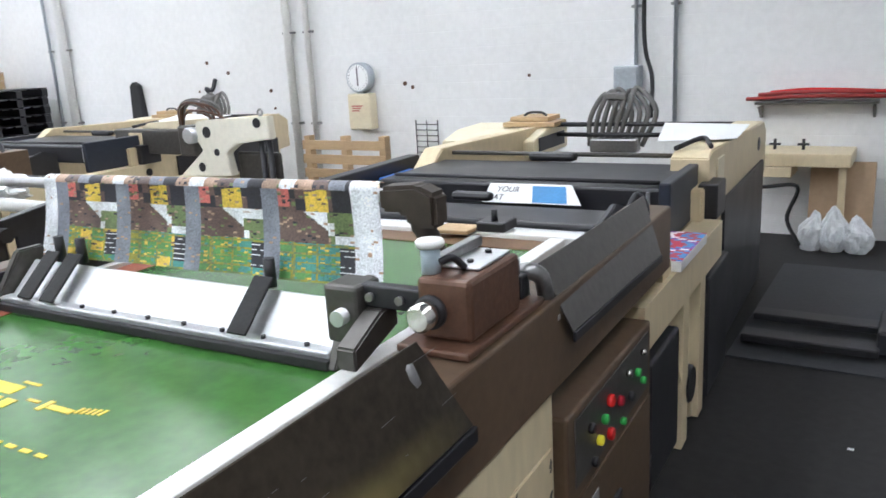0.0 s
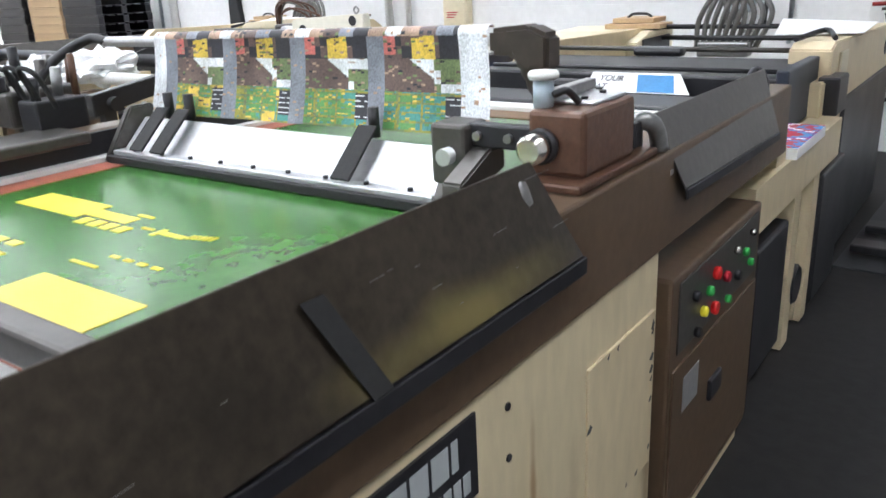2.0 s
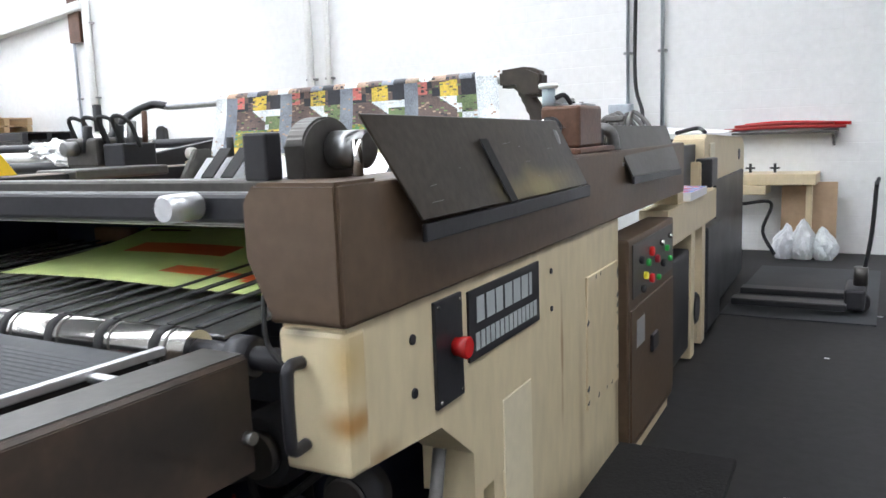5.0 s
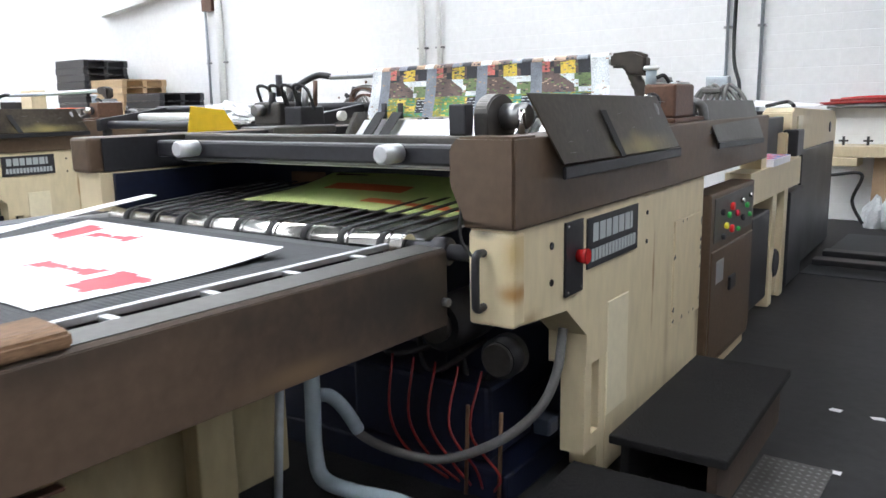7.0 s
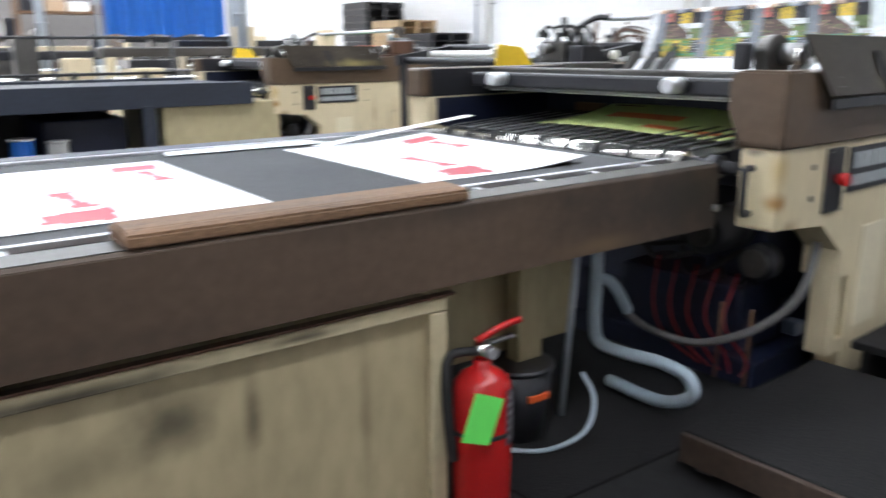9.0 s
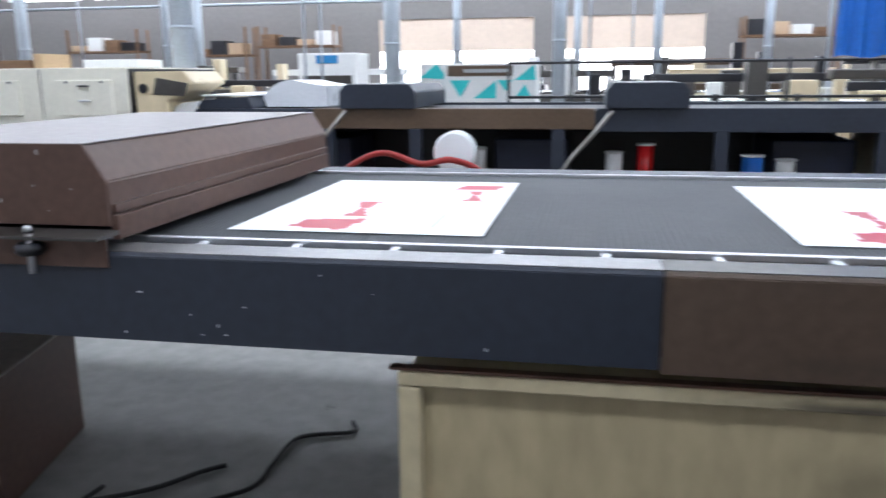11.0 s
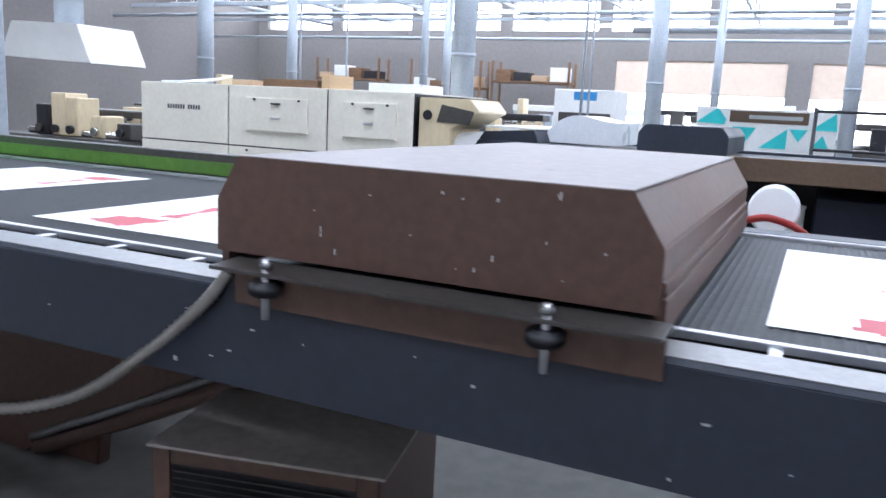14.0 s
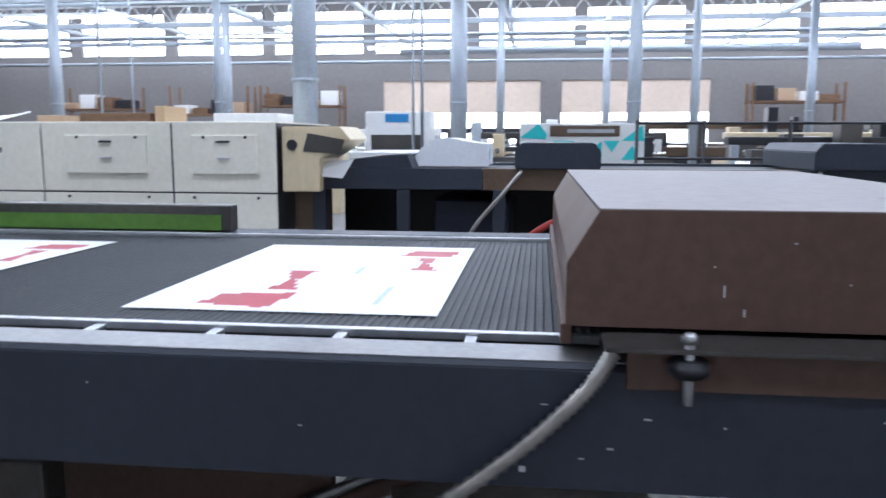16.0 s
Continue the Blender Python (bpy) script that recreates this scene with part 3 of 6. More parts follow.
r = thing("wire_rack", "small wire letter rack fixed to the white wall", "rack", (-5.35, 8.39, 0.75))
for k in range(6):
    part("wire", cyl((-0.16, -0.02, 0.07 * k), (0.16, -0.05, 0.07 * k), 0.006, seg=6), BLACK, r)
for x in (-0.16, 0.0, 0.16):
    part("upright", cyl((x, -0.03, -0.02), (x, -0.03, 0.4), 0.007, seg=6), BLACK, r)
single("bent_hook", hose([(-9.0, 8.38, 1.75), (-9.0, 8.3, 1.6), (-9.1, 8.28, 1.62), (-8.95, 8.3, 1.45), (-8.95, 8.35, 1.35)], 0.03), BLACK, "black bent bracket on the white wall", "bracket")
single("rubber_strip", prism([(-10.9, 1.1), (-10.6, 1.1), (-10.66, 1.7), (-10.78, 1.76), (-10.86, 1.7)], "y", 8.3, 8.396, 0.01), RUBBER, "dark rubber squeegee strip hung on the wall", "strip")
random.seed(11)
for i in range(9):
    x, z = -9.5 + random.random() * 8.5, 1.1 + random.random() * 0.9
    single("wall_anchor", cyl((x, 8.4, z), (x, 8.385, z), 0.018 + 0.012 * random.random(), seg=7), RUST, "small rusty anchor hole on the white wall", "anchor", "wall anchors")

pw = thing("pallet", "bare pine pallet stood on edge against the wall", "pallet", (-5.9, 7.4, 0), 0)
for k in range(6):
    part("slat", box(-0.62, -0.05, 0.06 + 0.17 * k, 0.62, -0.03, 0.17 + 0.17 * k, 0.003), WOOD, pw)
for x in (-0.6, -0.04, 0.52):
    part("stringer", box(x, -0.03, 0.0, x + 0.09, 0.07, 1.07, 0.004), WOOD, pw)


# ---- the printing press ----
def quad_sheet(a, b, c, d, thick, normal):
    """A thick sheet over four corners."""
    bm = bmesh.new()
    n = Vector(normal).normalized() * thick
    lo = [bm.verts.new(Vector(p)) for p in (a, b, c, d)]
    hi = [bm.verts.new(Vector(p) + n) for p in (a, b, c, d)]
    bm.faces.new(lo[::-1]), bm.faces.new(hi)
    for i in range(4):
        bm.faces.new((lo[i], lo[(i + 1) % 4], hi[(i + 1) % 4], hi[i]))
    bmesh.ops.recalc_face_normals(bm, faces=bm.faces)
    bmesh.ops.bevel(bm, geom=list(bm.edges), offset=thick * 0.3, segments=1, affect="EDGES")
    return bm


def printed_sheet(nx, ny, place, pick, mats, name, parent, label=""):
    """A sheet of paper whose cells take an ink each."""
    bm = bmesh.new()
    g = [[bm.verts.new(place(i / nx, j / ny)) for j in range(ny + 1)] for i in range(nx + 1)]
    for i in range(nx):
        for j in range(ny):
            f = bm.faces.new((g[i][j], g[i + 1][j], g[i + 1][j + 1], g[i][j + 1]))
            f.material_index = pick((i + 0.5) / nx, (j + 0.5) / ny)
            f.smooth = True
    return part(name, bm, mats, parent, label)


press = thing("printing_press", "long cream and brown cylinder screen printing press, worn and oily", "printing press", (-0.775, 0.05, 0), 2.2)

# near side frame
bm = prism([(0, 0.78), (0.36, 0.75), (0.53, 0.62), (0.53, 0.5), (0.72, 0.5), (0.72, 0.62), (1.92, 0.62), (1.92, 1.07), (0, 1.07)], "x", -0.15, 0.0)
bm_box(bm, -0.1, 0.53, 0.22, -0.005, 0.59, 0.5)
bm_box(bm, -0.1, 0.66, 0.22, -0.005, 0.72, 0.5)
bm_box(bm, -0.1, 0.53, 0.0, -0.005, 0.72, 0.04)
bm_box(bm, -0.1, 0.53, 0.16, -0.005, 0.72, 0.22)
bm_box(bm, -0.1, 0.65, 0.04, -0.005, 0.72, 0.16)
bm_box(bm, -0.15, 0.72, 0.02, -0.001, 1.92, 0.62)
frame_side = part("side_frame", bm, CREAM_SIDE, press, "cream paint, chipped and stained with oil")
part("slot_back", box(-0.13, 0.59, 0.2, -0.11, 0.66, 0.52, 0), BLACK, frame_side)
part("end_post", box(-0.155, -0.012, 0.775, 0.004, 0.06, 1.065, 0.012), CREAM_END, press, "cream end post with rust stains")
part("recess_panel", box(-0.004, 0.72, 0.25, 0.0035, 0.93, 0.70, 0.003), CREAM_CLEAN, frame_side)
bm = bmesh.new()
for z in (0.99, 0.87):
    cyl((0, 0.24, z), (0.004, 0.24, z), 0.012, seg=10, bm=bm)
    cyl((0, 1.12, z), (0.004, 1.12, z), 0.009, seg=10, bm=bm)
part("bolt_hole", bm, BLACK, frame_side)
pan = part("inspection_cover", box(-0.002, 1.48, 0.41, 0.007, 1.9, 0.905, 0.004), CREAM, press, "cream cover with its paint chipped off along the edges")
random.seed(21)
for k in range(16):
    e, u = random.randrange(4), random.random()
    y, z = ((1.49, 0.43 + 0.46 * u), (1.885, 0.43 + 0.46 * u), (1.5 + 0.37 * u, 0.89), (1.5 + 0.37 * u, 0.425))[e]
    w = 0.006 + 0.012 * random.random()
    part("paint_chip", prism([(y - w, z), (y, z - w * random.random()), (y + w * 0.7, z + 0.01), (y, z + w * 1.5 * random.random() + 0.004)], "x", 0.006, 0.0078), BLACK, pan)
part("brown_beam", box(-0.17, -0.015, 1.072, 0.012, 3.25, 1.34, 0.008), BROWN, press, "brown enamel beam with scuffs")
cap = part("end_cap", prism([(-0.21, 1.2), (-0.16, 1.09), (0.014, 1.075), (0.014, 1.345), (-0.18, 1.345), (-0.21, 1.31)], "y", -0.03, 0.12, 0.008), BROWN, press)
bm = bmesh.new()
for k in range(3):
    bm_box(bm, 0.012, 1.95 + 0.05 * k, 1.275 + 0.012 * (k % 2), 0.0135, 1.97 + 0.06 * k, 1.29)
part("scraped_mark", bm, ALU, press)
# leaning splash plates
part("splash_plate", quad_sheet((0.052, 0.21, 1.25), (0.045, 1.355, 1.243), (-0.035, 1.275, 1.455), (-0.02, 0.10, 1.468), 0.006, (1, 0, 0.3)), PLATE_SHEEN, press, "oily sheet-steel splash plate with a yellow reflection painted in")
part("splash_plate", quad_sheet((0.04, 1.985, 1.232), (0.05, 2.92, 1.215), (-0.035, 2.98, 1.43), (-0.045, 1.95, 1.437), 0.006, (1, 0, 0.3)), STEELDARK, press, "grey sheet-steel splash plate")
part("tape_band", quad_sheet((0.0605, 0.67, 1.247), (0.0605, 0.715, 1.247), (0.006, 0.645, 1.41), (0.006, 0.60, 1.41), 0.002, (1, 0, 0.3)), RUBBER, press, "dark tape band")
random.seed(23)
bm = bmesh.new()
for k in range(12):
    u, v, ln, a = random.random(), 0.08 + 0.84 * random.random(), 0.01 + 0.12 * random.random() ** 3, 0.4 * random.random() - 0.1
    p = [Vector((0.0605 - 0.075 * w, 0.24 + 1.05 * u + ln * f, 1.251 + 0.21 * w)) for w, f in ((v, 0), (v + a * ln, 1), (v + a * ln + 0.005, 1), (v + 0.004, 0))]
    bm.faces.new([bm.verts.new(q) for q in p])
tagged(part("scratch", bm, STEEL, press), "fine bright scratches on the plate", kind="stuff")
part("plate_lip", box(0.046, 0.22, 1.205, 0.058, 1.36, 1.243, 0.003), BLACK, press, "black rolled lower edge")
part("plate_lip", quad_sheet((0.04, 1.99, 1.2), (0.048, 2.93, 1.185), (0.048, 2.93, 1.215), (0.04, 1.99, 1.232), 0.01, (1, 0, 0)), BLACK, press, "black rolled lower edge")
part("plate_hinge", hose([(-0.08, 1.25, 1.33), (-0.07, 1.25, 1.4), (-0.03, 1.22, 1.41), (-0.02, 1.24, 1.34)], 0.025, 8, 5), STEEL, press)
part("plate_hinge", hose([(-0.08, 1.92, 1.33), (-0.07, 1.9, 1.42), (-0.03, 1.93, 1.41), (-0.02, 1.95, 1.34)], 0.025, 8, 5), STEEL, press)
part("plate_hinge", hose([(-0.1, 2.95, 1.33), (-0.08, 3.04, 1.42), (-0.04, 3.05, 1.38), (-0.03, 3.02, 1.28)], 0.012, 8, 5), BLACK, press)
# end bearing
part("bearing", prism([(0.1, 1.34), (0.1, 1.41)] + [(0.19 - 0.09 * math.cos(math.pi * k / 10), 1.41 + 0.06 * math.sin(math.pi * k / 10)) for k in range(11)] + [(0.28, 1.34)], "x", -0.2, -0.15, 0.005), STEELDARK, press)
part("bearing_shaft", cyl((-0.15, 0.2, 1.4), (-0.06, 0.2, 1.4), 0.04, seg=16, bevel=0.006), STEEL, press)
part("sensor_box", box(-0.24, 0.02, 1.345, -0.18, 0.07, 1.44, 0.006), BLACK, press)
part("chrome_pin", cyl((-0.07, 0.17, 1.345), (-0.07, 0.17, 1.42), 0.012, seg=10), CHROME, press)
# gearbox of the squeegee lift
gb = part("gearbox", box(-0.17, 1.51, 1.362, -0.025, 1.79, 1.512, 0.012), RUST, press, "oily rusty brown gearbox")
part("gearbox_foot", box(-0.2, 1.45, 1.341, -0.005, 1.9, 1.362, 0.006), RUST, gb)
part("gearbox_lid", box(-0.15, 1.60, 1.513, -0.045, 1.78, 1.521, 0.003), ALU, gb)
part("lid_bar", box(-0.165, 1.56, 1.522, -0.135, 1.80, 1.548, 0.004), STEEL, gb)
for y in (1.64, 1.74):
    part("lid_screw", cyl((-0.09, y, 1.521), (-0.09, y, 1.528), 0.009, seg=8), BLACK, gb)
knob = part("hand_knob", cyl((-0.13, 1.51, 1.432), (-0.13, 1.44, 1.432), 0.034, seg=28, bevel=0.007), CHROME, gb, "round polished hand knob")
part("knob_collar", cyl((-0.13, 1.512, 1.432), (-0.13, 1.49, 1.432), 0.042, seg=24, bevel=0.004), BLACK, knob)
part("grease_cap", cyl((-0.155, 1.56, 1.51), (-0.155, 1.56, 1.575), 0.024, seg=18), HOSEGREY, gb)
part("grease_cap_top", cyl((-0.155, 1.56, 1.575), (-0.155, 1.56, 1.594), 0.036, seg=22, bevel=0.004), WHITEPAINT, gb)
part("cap_lever", hose([(-0.13, 1.56, 1.54), (-0.1, 1.57, 1.55), (-0.085, 1.6, 1.52)], 0.009, 8, 5), BLACK, gb)
part("lift_link", box(-0.46, 1.56, 1.40, -0.17, 1.60, 1.46, 0.006), BLACK, gb)
part("lift_block", box(-0.47, 1.53, 1.30, -0.36, 1.64, 1.46, 0.012), STEELDARK, gb)
part("lift_arm", prism([(1.42, 1.28), (1.42, 1.34), (1.55, 1.40), (1.62, 1.40), (1.62, 1.34)], "x", -0.36, -0.3, 0.006), STEELDARK, gb)
part("lift_spindle", cyl((-0.41, 1.5, 1.38), (-0.41, 1.66, 1.38), 0.022, seg=14), ALU, gb)
for k in range(3):
    part("bolt", cyl((-0.43 + 0.09 * k, 1.56, 1.43), (-0.43 + 0.09 * k, 1.548, 1.43), 0.012, seg=8), STEEL, gb)
random.seed(31)
for k in range(5):
    x, y = -0.13 + 0.1 * random.random(), 1.28 + 0.2 * random.random()
    part("oil_lump", cyl((x, y, 1.339), (x, y, 1.347 + 0.01 * random.random()), 0.012 + 0.01 * random.random(), seg=9, bevel=0.004), RUST, gb)
part("latch_block", box(-0.09, 1.84, 1.362, -0.045, 1.89, 1.43, 0.008), BLACK, gb)
part("latch_pin", cyl((-0.07, 1.86, 1.43), (-0.07, 1.86, 1.475), 0.012, seg=10), STEEL, gb)
# switch plate, name plate and handle
sw = part("switch_plate", box(0, 0.33, 0.80, 0.01, 0.47, 1.052, 0.003), BLACK, press, "black switch plate with a red stop button")
part("stop_button", cyl((0.01, 0.42, 0.93), (0.05, 0.42, 0.93), 0.022, 0.028, seg=18, bevel=0.004), REDPAINT, sw, "red stop button")
for y, z in ((0.345, 0.815), (0.455, 0.815), (0.345, 1.038), (0.455, 1.038)):
    part("screw", cyl((0.01, y, z), (0.013, y, z), 0.005, seg=8), CHROME, sw)
sg = part("name_plate", box(0, 0.51, 0.862, 0.007, 1.0, 1.042, 0.002), BLACK, press, "black name plate with pale lettering bars")
bm = bmesh.new()
for k, w in enumerate((0.045, 0.05, 0.045, 0.05, 0.05, 0.05, 0.02)):
    bm_box(bm, 0.007, 0.555 + k * 0.06, 0.955, 0.0085, 0.555 + k * 0.06 + w, 1.02)
for k in range(14):
    bm_box(bm, 0.007, 0.545 + k * 0.031, 0.885, 0.0085, 0.568 + k * 0.031, 0.93)
part("lettering", bm, TEXTGREY, sg)
bm = hose([(-0.10, -0.012, 1.00), (-0.10, -0.05, 1.0), (-0.10, -0.06, 0.97), (-0.10, -0.06, 0.86), (-0.10, -0.05, 0.835), (-0.10, -0.012, 0.835)], 0.013, 10, 6)
part("grab_handle", bm, BLACK, press, "black grab handle")
part("wire", hose([(-0.165, -0.02, 1.2), (-0.17, -0.03, 1.05), (-0.13, -0.02, 0.98)], 0.005, 6, 6), RUBBER, press)
# control cabinet
con = part("control_cabinet", box(-0.1, 1.945, 0.06, 0.035, 2.85, 0.975, 0.01), BROWN, press, "brown control cabinet with coloured buttons")
part("button_panel", box(0.035, 2.0, 0.72, 0.041, 2.8, 0.95, 0.004), STEELDARK, con)
part("cabinet_door", box(0.035, 1.97, 0.10, 0.042, 2.83, 0.68, 0.006), BROWN, con)
part("door_latch", box(0.042, 2.3, 0.42, 0.058, 2.42, 0.5, 0.008), BLACK, con)
part("rating_label", box(0.042, 2.06, 0.5, 0.0435, 2.2, 0.62, 0), ALU, con)
for y, z, m, r in ((2.2, 0.80, YELLOWLAMP, 0.022), (2.31, 0.89, REDLAMP, 0.028), (2.31, 0.77, REDLAMP, 0.028), (2.25, 0.85, GREENLAMP, 0.022), (2.42, 0.84, RED, 0.024), (2.52, 0.9, CHROME, 0.018), (2.55, 0.8, BLACK, 0.024), (2.63, 0.86, GREENLAMP, 0.02), (2.7, 0.8, GREENLAMP, 0.018), (2.15, 0.75, BLACK, 0.022), (2.12, 0.88, BLACK, 0.022), (2.7, 0.91, CHROME, 0.015), (2.45, 0.75, GREENLAMP, 0.018)):
    part("button", cyl((0.041, y, z - 0.01), (0.06, y, z - 0.01), r * 0.78, seg=14, bevel=0.003), m, con)
part("cabinet_foot", box(-0.05, 2.0, 0.0, 0.02, 2.8, 0.06, 0.004), CREAM, con)
# frame beyond the cabinet
bm = box(-0.15, 2.9, 0.80, 0.0, 4.5, 1.0, 0)
bm_box(bm, -0.15, 3.25, 1.0, -0.02, 3.4, 1.068)
bm_box(bm, -0.14, 2.905, 0.02, -0.01, 2.98, 0.80)
bm_box(bm, -0.14, 3.62, 0.02, -0.01, 3.74, 0.80)
bm_box(bm, -0.14, 4.0, 0.02, -0.01, 4.12, 0.80)
part("rear_frame", bm, CREAM, press)
part("motor_box", box(-0.3, 3.0, 0.12, 0.0, 3.5, 0.72, 0.015), BLACK, press, "dark motor housing")
part("motor_box", box(-0.3, 4.18, 0.05, 0.0, 4.75, 0.76, 0.015), BLACK, press)
part("motor", cyl((-0.3, 3.8, 0.3), (0.0, 3.8, 0.3), 0.1, seg=18, bevel=0.01), BLACK, press)
part("pipe_run", hose([(-0.05, 3.55, 0.6), (-0.03, 3.6, 0.4), (-0.05, 3.75, 0.45), (-0.04, 3.9, 0.3), (-0.05, 3.95, 0.05)], 0.02, 8, 5), CREAM, press)
tw = part("feeder_tower", prism([(4.42, 0.75), (4.42, 1.18), (4.6, 1.18), (4.6, 1.33), (4.7, 1.365), (6.75, 1.31), (6.9, 1.22), (6.9, 0.88), (6.7, 0.86), (6.7, 0.02), (4.8, 0.02), (4.8, 0.75)], "x", -0.32, -0.1, 0.008), CREAM, press, "cream feeder tower with round holes")
part("tower_door", box(-0.1, 5.0, 0.05, -0.075, 6.65, 1.02, 0.01), BLACK, tw, "black side door")
for y, z, r in ((5.0, 1.22, 0.05), (4.62, 0.9, 0.04), (4.72, 1.1, 0.035), (6.5, 1.16, 0.05)):
    part("tower_hole", cyl((-0.1, y, z), (-0.094, y, z), r, seg=16), BLACK, tw)
part("tower_switch", box(-0.1, 4.8, 1.12, -0.085, 5.0, 1.3, 0.006), CREAM_CLEAN, tw)
part("tower_paper", quad_sheet((-0.5, 5.0, 1.37), (-0.05, 5.2, 1.365), (-0.08, 5.9, 1.375), (-0.6, 5.6, 1.42), 0.006, (0, 0, 1)), PAPER, press, "white paper left on top")
part("tower_rail", hose([(-0.3, 4.65, 1.38), (-0.2, 4.9, 1.41), (-0.12, 4.75, 1.38)], 0.015, 8, 5), BLACK, tw)

# far side frame
bm = prism([(0, 0.6), (0, 1.17), (4.5, 1.17), (4.5, 0.1), (0.9, 0.1), (0.9, 0.5)], "x", -2.2, -2.04)
part("side_frame", bm, CREAM, press)
part("brown_beam", box(-2.2, -0.03, 1.172, -2.06, 3.25, 1.325, 0.015), BROWN, press)
# Thin dark sheets over the inner faces of the far frame and beam.
part("side_lining", box(-2.039, 0.06, 0.62, -2.022, 3.2, 1.165, 0.002), BLUEDEEP, press, "dark inner side")
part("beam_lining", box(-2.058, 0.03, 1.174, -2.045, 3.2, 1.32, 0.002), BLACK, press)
part("safety_guard", quad_sheet((-1.97, 0.42, 1.33), (-1.97, 0.72, 1.33), (-1.99, 0.66, 1.43), (-1.99, 0.46, 1.45), 0.008, (1, 0, 0.2)), YELLOW, press, "yellow plastic guard")
part("tower_plate", prism([(4.6, 0.05), (4.6, 1.2), (4.8, 1.34), (6.8, 1.28), (6.9, 0.05)], "x", -2.1, -1.95, 0.008), CREAM, press)

# delivery end: steel roller, tapes and the film on them
rl = part("delivery_roller", cyl((-1.97, 0.02, 0.985), (-0.40, 0.02, 0.985), 0.045, seg=32), CHROME, press, "polished delivery roller with worn bands")
for k in range(9):
    x = -1.86 + 0.17 * k
    part("roller_band", cyl((x, 0.02, 0.985), (x + 0.03, 0.02, 0.985), 0.0475, seg=32), RUBBER, rl)
    part("roller_band", cyl((x + 0.042, 0.02, 0.985), (x + 0.05, 0.02, 0.985), 0.0465, seg=32), STEELDARK, rl)
part("roller_shaft", cyl((-0.42, 0.02, 0.985), (-0.14, 0.02, 0.985), 0.026, seg=14), BLACK, press)
part("roller_gear", cyl((-0.3, 0.02, 0.985), (-0.24, 0.02, 0.985), 0.045, seg=18, bevel=0.006), BLACK, press)
for k in range(18):
    x = -1.86 + 0.085 * k
    part("tape", quad_sheet((x, 0.03, 1.031), (x + 0.026, 0.03, 1.031), (x + 0.026, 0.82, 1.075), (x, 0.82, 1.075), 0.005, (0, 0, 1)), RUBBER, press)
part("tape_bed", quad_sheet((-1.97, 0.08, 0.995), (-0.38, 0.08, 0.995), (-0.38, 0.85, 1.045), (-1.97, 0.85, 1.045), 0.01, (0, 0, 1)), STEEL, press)


def film_place(u, v):
    return Vector((-1.5 + 1.1 * u, 0.30 + 0.62 * v, 1.052 + 0.035 * v + 0.10 * max(0, v - 0.45) ** 1.6 + 0.006 * math.sin(5 * u)))


def film_pick(u, v):
    if 0.12 < v - 0.1 * math.sin(3 * u) < 0.22 and 0.5 < u < 0.95:
        return 1
    if 0.55 < v < 0.7 and 0.15 < u < 0.55:
        return 1
    return 0


film = printed_sheet(40, 24, film_place, film_pick, [LIME, ORANGE], "delivered_film", None)
film.matrix_world = press.matrix_world
tagged(film, "lime-green printed film sheet leaving the press tapes", "sheet")
bmb = box(-2.02, 0.28, 1.225, -0.2, 0.36, 1.30, 0.012)
part("cross_bar", bmb, BLACK, press, "black cross bar")
part("cross_bar", box(-2.02, 0.44, 1.255, -0.2, 0.5, 1.325, 0.01), STEELDARK, press)
part("cross_bar", box(-2.02, 0.385, 1.205, -0.2, 0.43, 1.225, 0.004), STEEL, press)
for x in (-1.72, -0.62):
    part("bar_knob", cyl((x, 0.27, 1.27), (x, 0.16, 1.27), 0.035, seg=18, bevel=0.006), ALU, press)
part("back_plate", box(-2.02, 0.9, 0.75, -0.18, 0.94, 1.2, 0.004), BLUEDEEP, press)
for x in (-1.75, -1.45):
    part("spacer_block", box(x, 0.86, 1.05, x + 0.2, 0.9, 1.12, 0.005), WOODWORN, press)
# impression cylinder and gripper bar
part("impression_cylinder", cyl((-2.02, 1.12, 1.04), (-0.2, 1.12, 1.04), 0.135, seg=40), STEELDARK, press, "dark oily impression cylinder")
part("upper_roller", cyl((-2.02, 1.33, 1.13), (-0.42, 1.33, 1.13), 0.04, seg=22), BLACK, press)
part("upper_roller", cyl((-2.02, 1.45, 1.13), (-0.42, 1.45, 1.13), 0.035, seg=22), STEELDARK, press)
gp = part("gripper_bar", box(-2.02, 0.93, 1.135, -0.3, 1.0, 1.155, 0.004), STEEL, press)
for k in range(15):
    x = -1.97 + 0.115 * k
    part("gripper", prism([(x, 1.15), (x + 0.05, 1.15), (x + 0.035, 1.19), (x + 0.015, 1.19)], "y", 0.955, 0.985, 0.003), CHROME, gp)
# printing screen, run out over the cylinder
sc = part("screen_frame", box(-2.0, 3.0, 1.18, -0.3, 3.1, 1.235, 0.006), WHITEPAINT, press, "white screen frame")
part("screen_frame_end", box(-2.0, 0.4, 1.2, -0.36, 0.46, 1.235, 0.006), WHITEPAINT, sc)
part("screen_frame_side", box(-0.43, 0.464, 1.19, -0.36, 2.996, 1.233, 0.006), WHITEPAINT, sc)
part("screen_frame_side", box(-2.07, 0.464, 1.19, -2.0, 2.996, 1.233, 0.006), WHITEPAINT, sc)
part("screen_mesh", box(-2.0, 0.46, 1.204, -0.43, 2.85, 1.21, 0), GREENMESH, sc, "glossy green stencil mesh")
part("screen_tape", box(-2.0, 2.85, 1.206, -0.43, 3.0, 1.214, 0), WOODWORN, sc)
